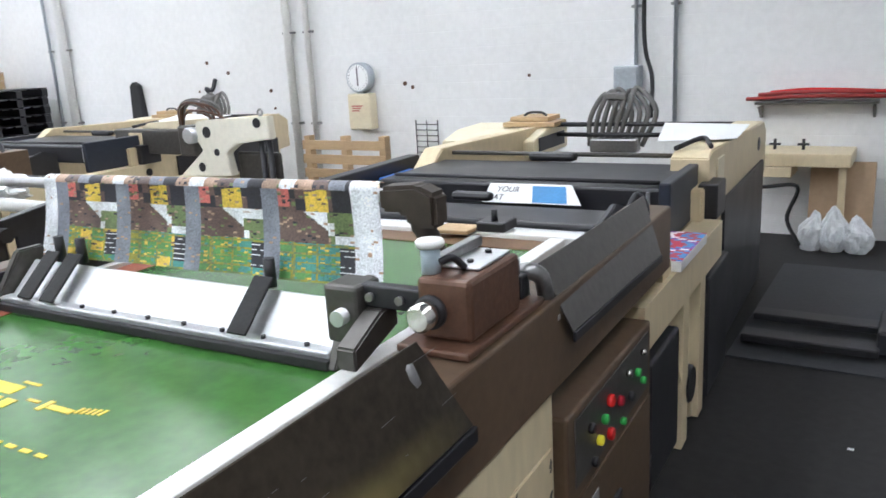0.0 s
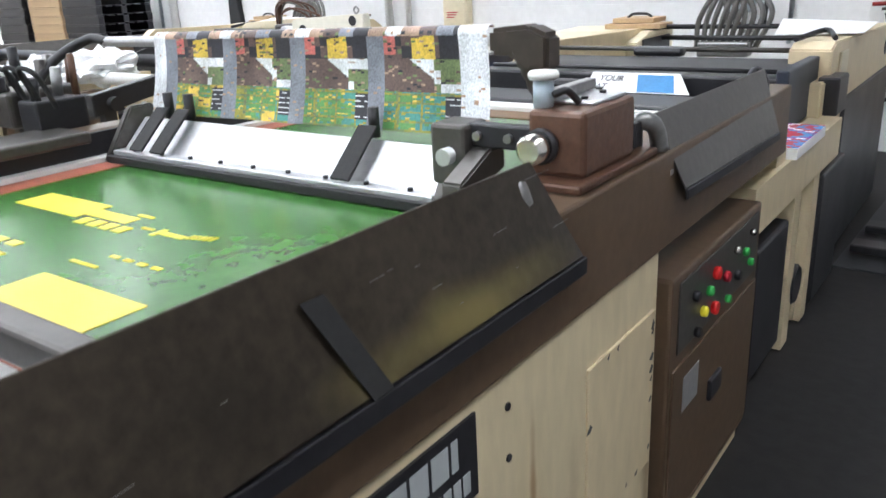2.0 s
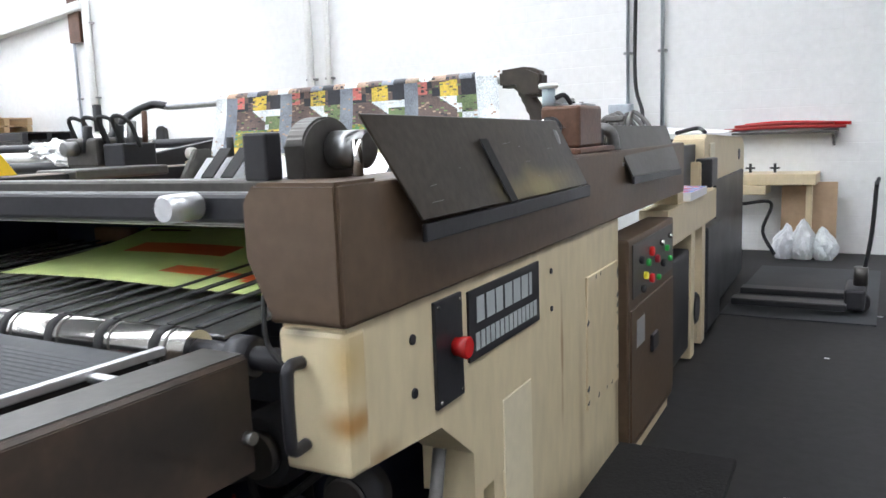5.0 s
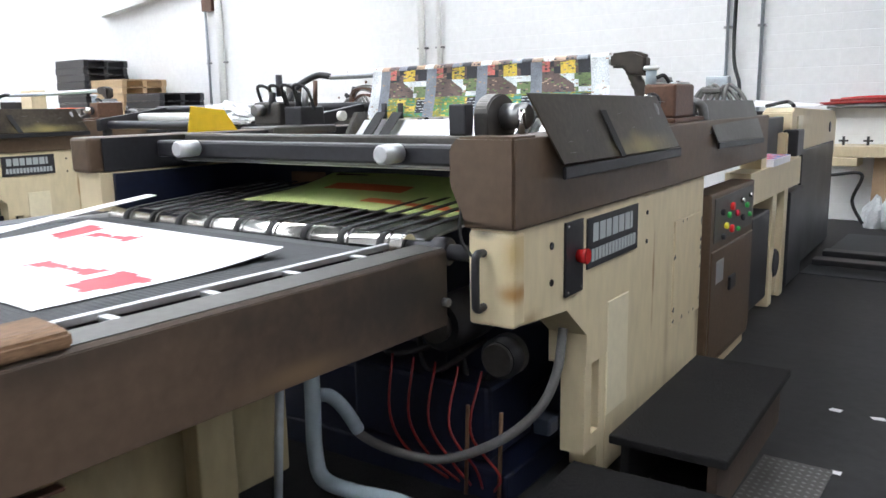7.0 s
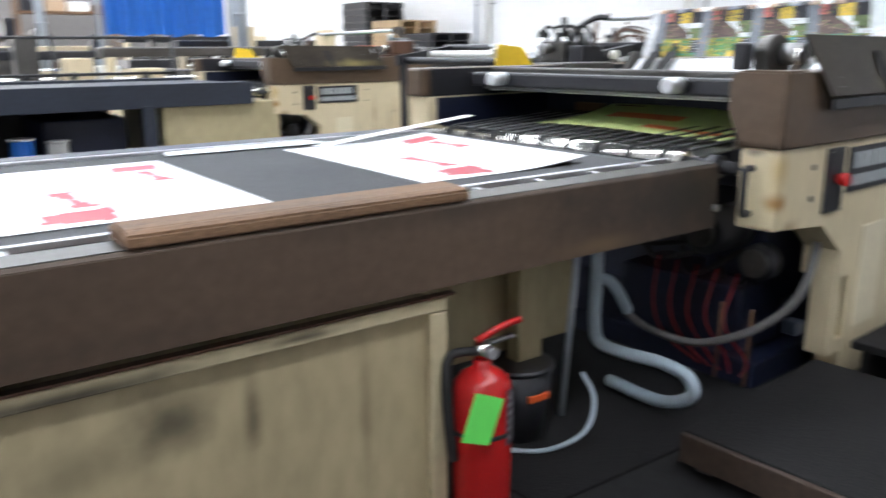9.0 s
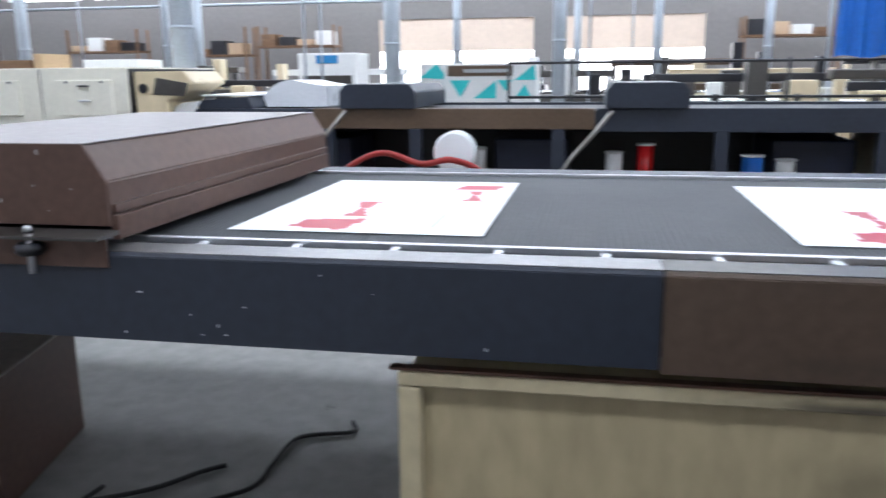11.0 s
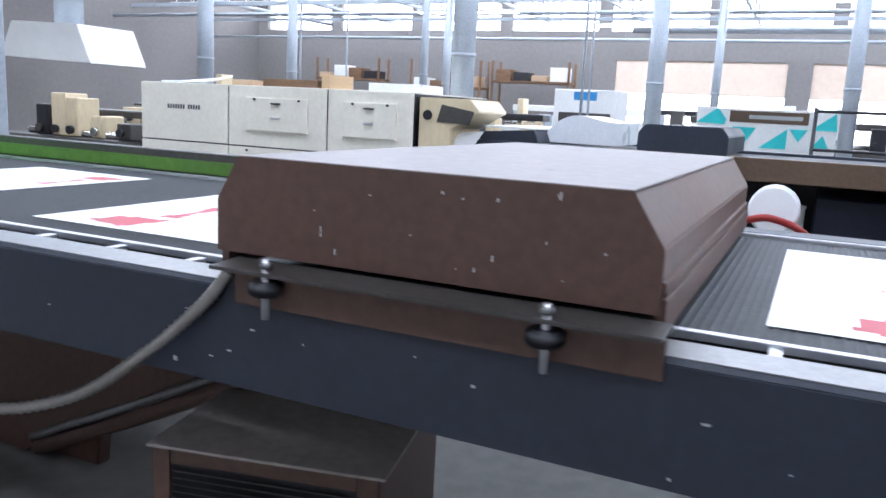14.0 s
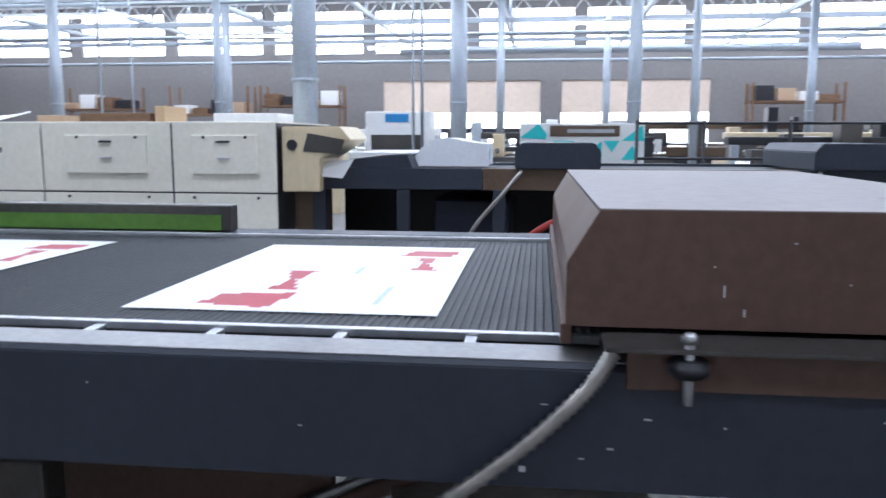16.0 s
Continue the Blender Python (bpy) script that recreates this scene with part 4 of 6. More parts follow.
part("screen_tape", box(-2.0, 0.462, 1.2105, -1.88, 2.846, 1.213, 0), REDTAPE, sc, "reddish masking tape")
part("screen_tape", box(-1.88, 0.462, 1.2105, -0.45, 0.53, 1.213, 0), REDTAPE, sc)


def stencil_block(x, y, w, h, skew=0.0):
    part("stencil_area", prism([(x, y), (x + w, y + skew), (x + w, y + h + skew), (x, y + h)], "z", 1.2102, 1.2118), STENCIL, sc, "yellow open stencil area")


stencil_block(-1.02, 0.60, 0.395, 0.165)
stencil_block(-1.05, 0.84, 0.11, 0.012)
for k in range(4):
    stencil_block(-0.985 + 0.055 * k, 0.905, 0.032, 0.014)
stencil_block(-1.12, 1.085, 0.05, 0.012)
stencil_block(-1.05, 1.06, 0.02, 0.05)
stencil_block(-1.025, 1.075, 0.09, 0.022)
for k in range(5):
    stencil_block(-0.93 + 0.017 * k, 1.085 + 0.004 * k, 0.010, 0.03)
stencil_block(-1.74, 1.06, 0.34, 0.12)
stencil_block(-1.40, 1.09, 0.2, 0.05)
for k in range(4):
    stencil_block(-1.36 + 0.06 * k, 1.03, 0.042, 0.045)
stencil_block(-1.24, 1.155, 0.07, 0.012)
stencil_block(-1.75, 0.62, 0.5, 0.17)
for k in range(6):
    stencil_block(-1.72 + 0.075 * k, 0.83, 0.05, 0.03)
# squeegee holder
sq = part("squeegee_beam", quad_sheet((-1.96, 1.60, 1.232), (-0.5, 1.60, 1.232), (-0.5, 1.72, 1.345), (-1.96, 1.72, 1.345), 0.02, (0, -1, 1)), ALU, press, "scuffed aluminium squeegee beam")
part("squeegee_rail", box(-1.97, 1.552, 1.234, -0.49, 1.60, 1.256, 0.005), ALU, sq)
part("squeegee_lip", box(-1.98, 1.528, 1.212, -0.48, 1.552, 1.24, 0.003), RUBBER, sq, "dark squeegee clamp")
part("squeegee_blade", prism([(1.548, 1.212), (1.562, 1.212), (1.566, 1.233), (1.538, 1.233)], "x", -1.97, -0.48, 0.002), RUBBER, sq, "dark rubber squeegee blade")
for k in range(9):
    part("screw", cyl((-1.86 + 0.16 * k, 1.575, 1.256), (-1.86 + 0.16 * k, 1.575, 1.266), 0.008, seg=8), BLACK, sq)
for x in (-1.86, -1.74, -0.86):
    part("strap", quad_sheet((x, 1.555, 1.262), (x + 0.075, 1.555, 1.262), (x + 0.075, 1.70, 1.395), (x, 1.70, 1.395), 0.01, (0, -1, 1)), RUBBER, sq, "black rubber strap")
    part("strap_clip", cyl((x + 0.04, 1.72, 1.36), (x + 0.04, 1.72, 1.45), 0.018, seg=10), BLACK, sq)
part("squeegee_end", prism([(1.53, 1.215), (1.6, 1.21), (1.78, 1.34), (1.76, 1.42), (1.66, 1.42)], "x", -0.49, -0.455, 0.006), STEELDARK, sq)
part("squeegee_end", prism([(1.53, 1.215), (1.6, 1.21), (1.78, 1.34), (1.76, 1.4), (1.66, 1.4)], "x", -2.01, -1.975, 0.006), STEELDARK, sq)
part("squeegee_scuff", quad_sheet((-0.8, 1.632, 1.285), (-0.52, 1.632, 1.285), (-0.52, 1.70, 1.349), (-0.76, 1.70, 1.349), 0.002, (0, -1, 1)), PAPER, sq, "torn white paper stuck on the beam")
# drying bar and its clamp
br = part("hanging_bar", cyl((-2.32, 1.82, 1.62), (-0.36, 1.82, 1.64), 0.02, seg=12), ALU, press, "slim bar over the squeegee")
part("bar_clamp", prism([(-0.44, 1.6), (-0.44, 1.67), (-0.32, 1.68), (-0.26, 1.655), (-0.26, 1.56), (-0.33, 1.56), (-0.37, 1.6)], "y", 1.77, 1.85, 0.012), GRIME, press, "clamp wrapped in grimy tape")
part("clamp_wrap", hose([(-0.36, 1.81, 1.62), (-0.33, 1.82, 1.56), (-0.29, 1.82, 1.46), (-0.3, 1.80, 1.36)], 0.03, 10, 5, 0.15), GRIME, press)
part("left_arm", hose([(-2.3, 1.82, 1.62), (-2.42, 1.8, 1.63), (-2.46, 1.65, 1.55), (-2.42, 1.5, 1.42)], 0.02, 8, 6), BLACK, press)
lg = part("left_gearbox", box(-2.58, 1.4, 1.33, -2.36, 1.7, 1.47, 0.015), STEELDARK, press)
random.seed(41)
for k in range(9):
    x, y, h = -2.6 + 0.4 * random.random(), 1.3 + 0.5 * random.random(), 0.06 + 0.1 * random.random()
    part("lift_fitting", cyl((x, y, 1.4), (x + 0.03 * random.random(), y, 1.45 + h), 0.012 + 0.015 * random.random(), seg=10, bevel=0.003), (BLACK, STEEL, RUST, STEELDARK)[k % 4], lg)
for k in range(4):
    x = -2.55 + 0.1 * k
    part("lift_hose", hose([(x, 1.45, 1.45), (x + 0.02, 1.4, 1.56), (x + 0.1, 1.42, 1.54), (x + 0.12, 1.46, 1.42)], 0.01, 6, 5), RUBBER, lg)
part("left_bracket", box(-2.34, 1.42, 1.32, -2.2, 1.62, 1.44, 0.01), BLACK, lg)
part("hand_knob", cyl((-2.5, 1.4, 1.42), (-2.5, 1.33, 1.42), 0.035, seg=18, bevel=0.005), STEEL, lg)
part("left_post", cyl((-2.45, 1.5, 1.5), (-2.45, 1.5, 1.63), 0.02, seg=10), BLACK, lg)
part("left_fork", box(-2.26, 1.0, 1.29, -2.0, 1.5, 1.335, 0.01), STEELDARK, press)

# printed posters drying on the bar
INKS = [mat("poster_" + n, c, 0.4, 0, 0.5, 26, 0) for n, c in (("white", (0.75, 0.78, 0.82)), ("grey", (0.22, 0.24, 0.29)), ("brown", (0.13, 0.085, 0.075)), ("green", (0.10, 0.28, 0.08)), ("yellow", (0.70, 0.50, 0.08)), ("dark", (0.025, 0.025, 0.035)), ("teal", (0.06, 0.27, 0.24)), ("olive", (0.30, 0.28, 0.04)), ("pink", (0.60, 0.16, 0.14)), ("tan", (0.42, 0.28, 0.20)), ("leaf", (0.16, 0.22, 0.09)))]


def poster_pick(u, v):
    """The plain layout of a strip, broken up by small pictures and lines of type."""
    base = poster_layout(u, v)
    h = (math.sin(int(u * 110) * 12.9898 + int(v * 52) * 78.233) * 43758.5453) % 1
    if base == 0 or base == 1:
        return base if h > 0.03 else 9
    if base in (3, 6, 7):
        if int(v * 60) % 5 == 0 or int(u * 160) % 9 == 0:
            return 7 if h > 0.5 else 10
        return base if h > 0.3 else (3, 6, 7, 4)[int(h * 13)]
    if base == 5:
        return 0 if int(v * 80) % 4 == 0 and h > 0.35 and v < 0.4 else 5
    return base if h > 0.18 else (2, 9, 5, 10)[int(h * 22)]


def poster_layout(u, v):
    """Five strips side by side, each with a picture, a field of greens and a dark label."""
    if u < 0.045 or u > 0.935:
        return 0
    k = (u - 0.045) / 0.89 * 4.0
    strip, w = int(k), k % 1
    h = (math.sin(strip * 3.1 + int(w * 5) * 1.7 + int(v * 9) * 2.3) + 1) / 2
    if v > 0.87:
        return (9, 2, 1, 5, 9, 0)[int(k * 5.3) % 6]
    if w < 0.2:
        return 1
    if v > 0.66:
        if w > 0.8:
            return 5
        return 4 if 0.5 < w < 0.75 and v < 0.8 + 0.1 * w else (8 if w < 0.33 and v > 0.7 else (5 if h > 0.55 else 2))
    if v > 0.36:
        if w > 0.74:
            return 10 if h > 0.3 else 0
        return 0 if v - 0.36 > 0.34 - (w - 0.42) * 0.7 and w > 0.45 else 2
    if w > 0.84 and 0.08 < v < 0.33:
        return 5
    return (7, 3, 3, 6)[min(3, int((w - 0.2) * 4.2 + strip * 0.5))] if h < 0.75 else (4 if strip < 2 and h > 0.93 else 6 if strip == 3 else 3)


def poster_place(u, v):
    s = v * 0.38
    x = -1.95 + 1.49 * u - 0.02 * (1 - v) + 0.06 * (1 - v) * (u - 0.2)
    if s > 0.33:
        a = (s - 0.33) / 0.05 * 2.4
        return Vector((x, 1.82 - 0.026 * math.cos(a), 1.632 + 0.02 * u + 0.026 * math.sin(a)))
    return Vector((x, 1.794 - 0.11 * ((0.33 - s) / 0.33) ** 2 * 0.4 + 0.006 * math.sin(u * 22) * (1 - v), 1.632 + 0.02 * u - (0.33 - s) * 0.82))


post = printed_sheet(200, 100, poster_place, poster_pick, INKS, "printed_poster", None)
post.matrix_world = press.matrix_world
tagged(post, "colourful printed poster strip hung over the bar to dry", "poster")
# dark ducts behind the screen, and what stands on them
part("front_duct", box(-2.05, 3.38, 1.06, -0.36, 3.72, 1.2, 0.015), BLACK, press, "long black duct")
part("duct_slat", box(-2.0, 3.26, 1.15, -0.4, 3.36, 1.175, 0.004), ALU, press)
part("duct_slat", box(-2.0, 3.15, 1.12, -0.4, 3.22, 1.14, 0.004), ALU, press)
part("rear_duct", box(-1.98, 4.02, 1.08, -0.22, 4.85, 1.255, 0.015), BLACK, press, "long black duct")
part("duct_end", box(-0.22, 3.95, 1.0, -0.16, 4.9, 1.3, 0.01), NAVY, press)
part("duct_window", box(-0.3, 4.0, 1.1, -0.28, 4.018, 1.24, 0.003), ALU, press)
part("duct_cheek", prism([(3.3, 1.0), (3.75, 1.0), (3.75, 1.22), (3.6, 1.26), (3.35, 1.2)], "x", -0.36, -0.33, 0.006), BLACK, press)
part("pull_bar", cyl((-1.9, 4.1, 1.275), (-0.25, 4.1, 1.275), 0.012, seg=10), BLACK, press)
part("cross_rod", cyl((-2.0, 4.95, 1.29), (-0.2, 4.95, 1.29), 0.015, seg=10), STEELDARK, press)
part("duct_handle", box(-1.33, 3.76, 1.2, -1.08, 3.83, 1.25, 0.025), BLACK, press)
part("duct_handle", box(-1.33, 4.86, 1.25, -1.0, 4.95, 1.31, 0.025), BLACK, press)
part("register_block", box(-0.78, 3.0, 1.235, -0.64, 3.14, 1.28, 0.01), BLACK, press)
part("register_knob", cyl((-0.71, 3.05, 1.28), (-0.71, 3.05, 1.33), 0.015, seg=10), BLACK, press)
part("register_bar", box(-0.95, 2.92, 1.237, -0.78, 3.05, 1.255, 0.004), WOOD, press)
part("feed_motor", box(-0.14, 4.5, 1.0, -0.03, 4.75, 1.2, 0.01), BLACK, press)
part("blue_ink_tray", box(-2.3, 4.35, 1.1, -1.75, 4.75, 1.2, 0.01), BLUE, press, "bright blue tray")
part("cheek_plate", box(-2.3, 3.6, 1.0, -2.2, 4.9, 1.28, 0.01), BLACK, press)
stk = thing("print_stack", "stack of vividly coloured printed sheets on the press", "paper stack", (-0.775, 0.05, 0), 2.2)
printed_sheet(14, 20, lambda u, v: Vector((-0.17 + 0.19 * u, 3.42 + 0.55 * v, 1.052)), lambda u, v: (0, 1, 2, 3, 0, 1)[int((u * 5 + 3 * math.sin(v * 9))) % 6], [RED, BLUEINK, mat("purple_ink", (0.2, 0.03, 0.3), 0.4), PAPER], "top_sheet", stk)
part("stack_body", box(-0.17, 3.42, 1.001, 0.02, 3.97, 1.05, 0.002), PAPER, stk)
sgn = thing("printed_offcut", "white printed offcut with dark slanted words and blue artwork", "sheet", (-0.775, 0.05, 0), 2.2)
part("paper", quad_sheet((-1.2, 3.90, 1.17), (-0.62, 3.92, 1.17), (-0.7, 4.0, 1.265), (-1.18, 3.98, 1.265), 0.003, (0, -1, 0.5)), PAPER, sgn)
part("artwork", quad_sheet((-0.9, 3.911, 1.177), (-0.7, 3.918, 1.177), (-0.73, 3.985, 1.257), (-0.92, 3.975, 1.257), 0.002, (0, -1, 0.5)), BLUEINK, sgn)
for word, x, z in (("YOUR", -1.13, 1.225), ("SEAT", -1.19, 1.185)):
    cu = bpy.data.curves.new("lettering", "FONT")
    cu.body, cu.size, cu.shear, cu.extrude = word, 0.05, 0.2, 0.0005
    cu.materials.append(DARKINK)
    tx = new("lettering", cu)
    tx.parent = sgn
    tx.matrix_basis = pose(x, 3.9 + (z - 1.17) * 0.842 - 0.004, z + 0.001, 50, 0, 1.5)
# feed end
fb = part("feed_board", prism([(6.2, 1.06), (6.2, 1.2), (6.5, 1.27), (7.0, 1.28), (7.0, 1.06)], "x", -2.75, -1.85, 0.008), CREAM_CLEAN, press, "cream feed head cover")
part("feed_board_slot", box(-1.852, 6.3, 1.1, -1.84, 6.9, 1.22, 0.004), BLACK, fb)
for k, (x0, x1, y0) in enumerate(((-2.3, -1.8, 6.55), (-2.25, -1.88, 6.6))):
    part("timber_offcut", box(x0, y0, 1.285 + 0.045 * k, x1, y0 + 0.3, 1.325 + 0.045 * k, 0.004), WOOD, press)
part("offcut_handle", hose([(-2.15, 6.7, 1.37), (-2.1, 6.7, 1.4), (-1.98, 6.7, 1.4), (-1.93, 6.7, 1.37)], 0.012, 8, 5), BLACK, press)
for z in (1.2, 1.29):
    part("feed_rail", cyl((-1.9, 6.72, z), (-0.3, 6.72, z), 0.02, seg=10), BLACK, press)
for k in range(6):
    x = -1.45 + 0.05 * k
    part("air_hose", hose([(x - 0.1, 6.75, 1.1), (x - 0.07 + 0.02 * k, 6.7, 1.35 + 0.02 * k), (x + 0.06, 6.72 + 0.02 * k, 1.55 + 0.02 * (k % 3)), (x + 0.15 + 0.02 * k, 6.72, 1.4), (x + 0.12, 6.75, 1.1)], 0.022, 8, 6), HOSEDARK, press)
part("hose_manifold", box(-1.52, 6.66, 1.05, -1.1, 6.8, 1.17, 0.015), STEEL, press)
part("hose_clip", box(-1.4, 6.68, 1.5, -1.2, 6.78, 1.56, 0.015), HOSEDARK, press)

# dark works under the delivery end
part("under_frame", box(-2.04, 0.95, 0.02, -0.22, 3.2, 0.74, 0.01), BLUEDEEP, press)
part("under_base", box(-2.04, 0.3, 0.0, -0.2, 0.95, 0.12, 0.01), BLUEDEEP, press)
part("drive_motor", cyl((-0.45, 0.25, 0.66), (-0.45, 0.6, 0.66), 0.1, seg=20, bevel=0.012), BLACK, press)
part("drive_box", box(-0.6, 0.5, 0.3, -0.3, 0.9, 0.72, 0.02), BLUEDEEP, press)
part("drive_pulley", cyl((-0.45, 0.22, 0.66), (-0.45, 0.25, 0.66), 0.06, seg=18), STEELDARK, press)
part("cable_tray", box(-1.8, 0.62, 0.55, -0.5, 0.7, 0.6, 0.005), BLACK, press)
part("connector", box(-0.17, 0.44, 0.24, -0.1, 0.52, 0.3, 0.01), NAVY, press)
part("big_hose", hose([(-0.66, -0.1, 0.47), (-0.63, -0.06, 0.40), (-0.62, 0.0, 0.30), (-0.52, 0.08, 0.226), (-0.365, 0.15, 0.209), (-0.187, 0.22, 0.29), (-0.075, 0.3, 0.40), (-0.04, 0.37, 0.52), (-0.05, 0.44, 0.66)], 0.017, 10, 8), HOSEDARK, press)
part("hose_cuff", hose([(-0.70, -0.12, 0.47), (-0.66, -0.1, 0.465), (-0.635, -0.06, 0.41), (-0.62, -0.01, 0.32)], 0.024, 10, 6), HOSEGREY, press, "pale hose cuff")
part("pale_hose", hose([(-0.6, -0.25, 0.66), (-0.6, -0.25, 0.5), (-0.61, -0.24, 0.34), (-0.58, -0.24, 0.245), (-0.45, -0.24, 0.235), (-0.28, -0.24, 0.25), (-0.15, -0.24, 0.23), (-0.14, -0.23, 0.15), (-0.3, -0.2, 0.07), (-0.6, -0.14, 0.04)], 0.026, 10, 8), HOSEGREY, press)
part("wheel_motor", cyl((-0.21, 0.26, 0.57), (-0.21, 0.36, 0.57), 0.075, seg=26, bevel=0.012), BLACK, press)
part("wheel_motor_rim", cyl((-0.21, 0.25, 0.57), (-0.21, 0.262, 0.57), 0.06, seg=26, bevel=0.004), STEELDARK, press)
part("sump_tank", box(-0.95, 0.35, 0.12, -0.3, 0.7, 0.42, 0.02), BLUEDEEP, press, "dark blue oily sump")
for x in (-0.36, -0.22):
    part("stay_rod", cyl((x, 0.28, 0.02), (x, 0.3, 0.36), 0.008, seg=8), WOODWORN, press)
for k in range(5):
    part("red_cable", hose([(-0.7 + 0.1 * k, 0.3, 0.5), (-0.66 + 0.09 * k, 0.22, 0.3), (-0.6 + 0.1 * k, 0.25, 0.15), (-0.45 + 0.05 * k, 0.3, 0.05)], 0.005, 6, 6), REDWIRE, press)
for k in range(4):
    part("black_cable", hose([(-1.2 + 0.2 * k, 0.6, 0.6), (-1.0 + 0.2 * k, 0.4, 0.5 - 0.04 * k), (-0.6 + 0.1 * k, 0.5, 0.55)], 0.012, 6, 6), RUBBER, press)


# ---- aisle ----
st = thing("step_box", "low black gritty wooden step beside the press", "step", (-0.53, 1.16, 0), 2.2)
part("tread", box(-0.21, -0.54, 0.215, 0.21, 0.54, 0.25, 0.006), STEPBLACK, st)
for x in (-0.17, 0.14):
    part("side_board", box(x, -0.52, 0.0, x + 0.035, 0.52, 0.215, 0.004), DARKWOOD if x > 0 else STEPBLACK, st)
part("back_board", box(-0.13, 0.44, 0, 0.14, 0.47, 0.215, 0.003), STEPBLACK, st)
fp = thing("tread_plate", "dark steel chequer plate lying on the floor", "floor plate", (-0.2, 0.85, 0))
part("plate", box(-0.14, -0.5, 0.0, 0.12, 0.45, 0.006, 0.002), STEELDARK, fp)
bm = bmesh.new()
for i in range(9):
    for j in range(26):
        x, y = -0.125 + 0.029 * i, -0.48 + 0.036 * j
        s = 1 if (i + j) % 2 else -1
        bm.faces.new([bm.verts.new(p) for p in ((x - 0.01, y - 0.004 * s, 0.0068), (x + 0.002, y - 0.006, 0.0068), (x + 0.01, y + 0.004 * s, 0.0068), (x - 0.002, y + 0.006, 0.0068))])
tagged(part("tread_pattern", bm, STEEL, fp), "worn bright chequer pattern", kind="stuff")
pj = thing("pallet_truck", "low black hand pallet truck with its handle upright", "pallet truck", (-0.45, 5.5, 0))
part("fork", box(-0.5, -0.32, 0.05, 0.3, -0.16, 0.1, 0.01), BLACK, pj)
part("fork", box(-0.5, 0.12, 0.05, 0.3, 0.28, 0.1, 0.01), BLACK, pj)
part("head", box(0.28, -0.25, 0.05, 0.42, 0.22, 0.2, 0.02), BLACK, pj)
part("wheel", cyl((0.38, -0.08, 0.07), (0.38, 0.04, 0.07), 0.07, seg=18), RUBBER, pj)
part("pump", cyl((0.38, -0.02, 0.2), (0.38, -0.02, 0.34), 0.05, seg=14), STEELDARK, pj)
part("handle", hose([(0.4, -0.02, 0.3), (0.44, -0.02, 0.6), (0.46, -0.02, 0.98)], 0.016, 8, 5), BLACK, pj)
part("grip", hose([(0.46, -0.1, 0.95), (0.47, -0.02, 1.0), (0.46, 0.06, 0.95)], 0.014, 8, 5), BLACK, pj)
single("mat_board", box(-1.0, 5.0, 0.0, 0.05, 7.3, 0.012, 0.003), BELT, "dark rubber sheet lying on the floor", "mat")
cp = thing("leaning_panel", "grey-blue steel trolley panel with pale edge standing in the aisle", "panel", (0.3, 0.55, 0))
part("sheet", quad_sheet((-0.08, -0.3, 0.0), (-0.04, 0.16, 0.0), (0.04, 0.14, 0.99), (0.0, -0.2, 0.9), 0.03, (1, 0, 0)), GALV, cp)
part("edge_strip", quad_sheet((-0.1, -0.33, 0.0), (-0.1, -0.3, 0.0), (-0.01, -0.2, 0.9), (-0.01, -0.23, 0.9), 0.05, (1, 0, 0)), CREAM_CLEAN, cp)
random.seed(5)
for i in range(14):
    x, y = -0.2 + 0.9 * random.random(), 1.0 + 4.5 * random.random()
    a, w = random.random() * 3, 0.015 + 0.025 * random.random()
    single("paper_scrap", prism([(x + w * math.cos(a + k), y + 0.6 * w * math.sin(a + k)) for k in (0, 1.3, 2.9, 4.4)], "z", 0.001, 0.004), PAPER, "small white paper scrap on the floor", "scrap", "paper scraps")

lp = thing("low_platform", "low black steel platform with worn brown edge", "platform", (-0.45, 0.05, 0), 4)
part("deck", box(-0.33, -0.46, 0.135, 0.3, 0.5, 0.16, 0.005), STEPBLACK, lp)
part("edge_board", box(-0.33, -0.485, 0.05, 0.3, -0.461, 0.155, 0.004), DARKWOOD, lp)
for x in (-0.3, 0.22):
    for y in (-0.42, 0.4):
        part("foot", box(x, y, 0, x + 0.06, y + 0.06, 0.135, 0.003), BLACK, lp)

# sheet feeder with a cream swing arm, between the presses
fa = thing("sheet_feeder", "grey-cream sheet feeder with a heavy swing arm and tangled hoses", "feeder", (0, 0, 0))
part("base", box(-6.38, 5.3, 0.0, -5.75, 5.7, 0.93, 0.015), OLIVE, fa)
arm = part("swing_arm", prism([(-6.40, 0.91), (-6.02, 1.18), (-6.10, 1.30), (-6.08, 1.46), (-5.95, 1.475), (-5.13, 1.51), (-5.12, 1.30), (-5.55, 1.25), (-5.70, 1.16), (-5.66, 0.945)], "y", 5.36, 5.46, 0.01), IVORY, fa, "grey-cream swing arm with dark bolt holes")
for x, z, r in ((-5.26, 1.45, 0.045), (-5.93, 1.36, 0.055), (-6.05, 1.02, 0.045), (-5.82, 1.17, 0.035)):
    part("bolt_hole", cyl((x, 5.361, z), (x, 5.354, z), r, seg=18), BLACK, arm)
part("lifting_eye", hose([(-5.25, 5.41, 1.505), (-5.28, 5.41, 1.54), (-5.25, 5.41, 1.57), (-5.22, 5.41, 1.54), (-5.25, 5.41, 1.505)], 0.01, 6, 4), STEEL, arm)
part("dark_screen", box(-5.70, 5.5, 0.7, -5.15, 5.53, 1.16, 0.03), STEELDARK, fa)
for x in (-5.30, -5.2):
    part("guide_post", cyl((x, 5.44, 0.0), (x, 5.44, 1.29), 0.028, seg=10), BLACK, fa)
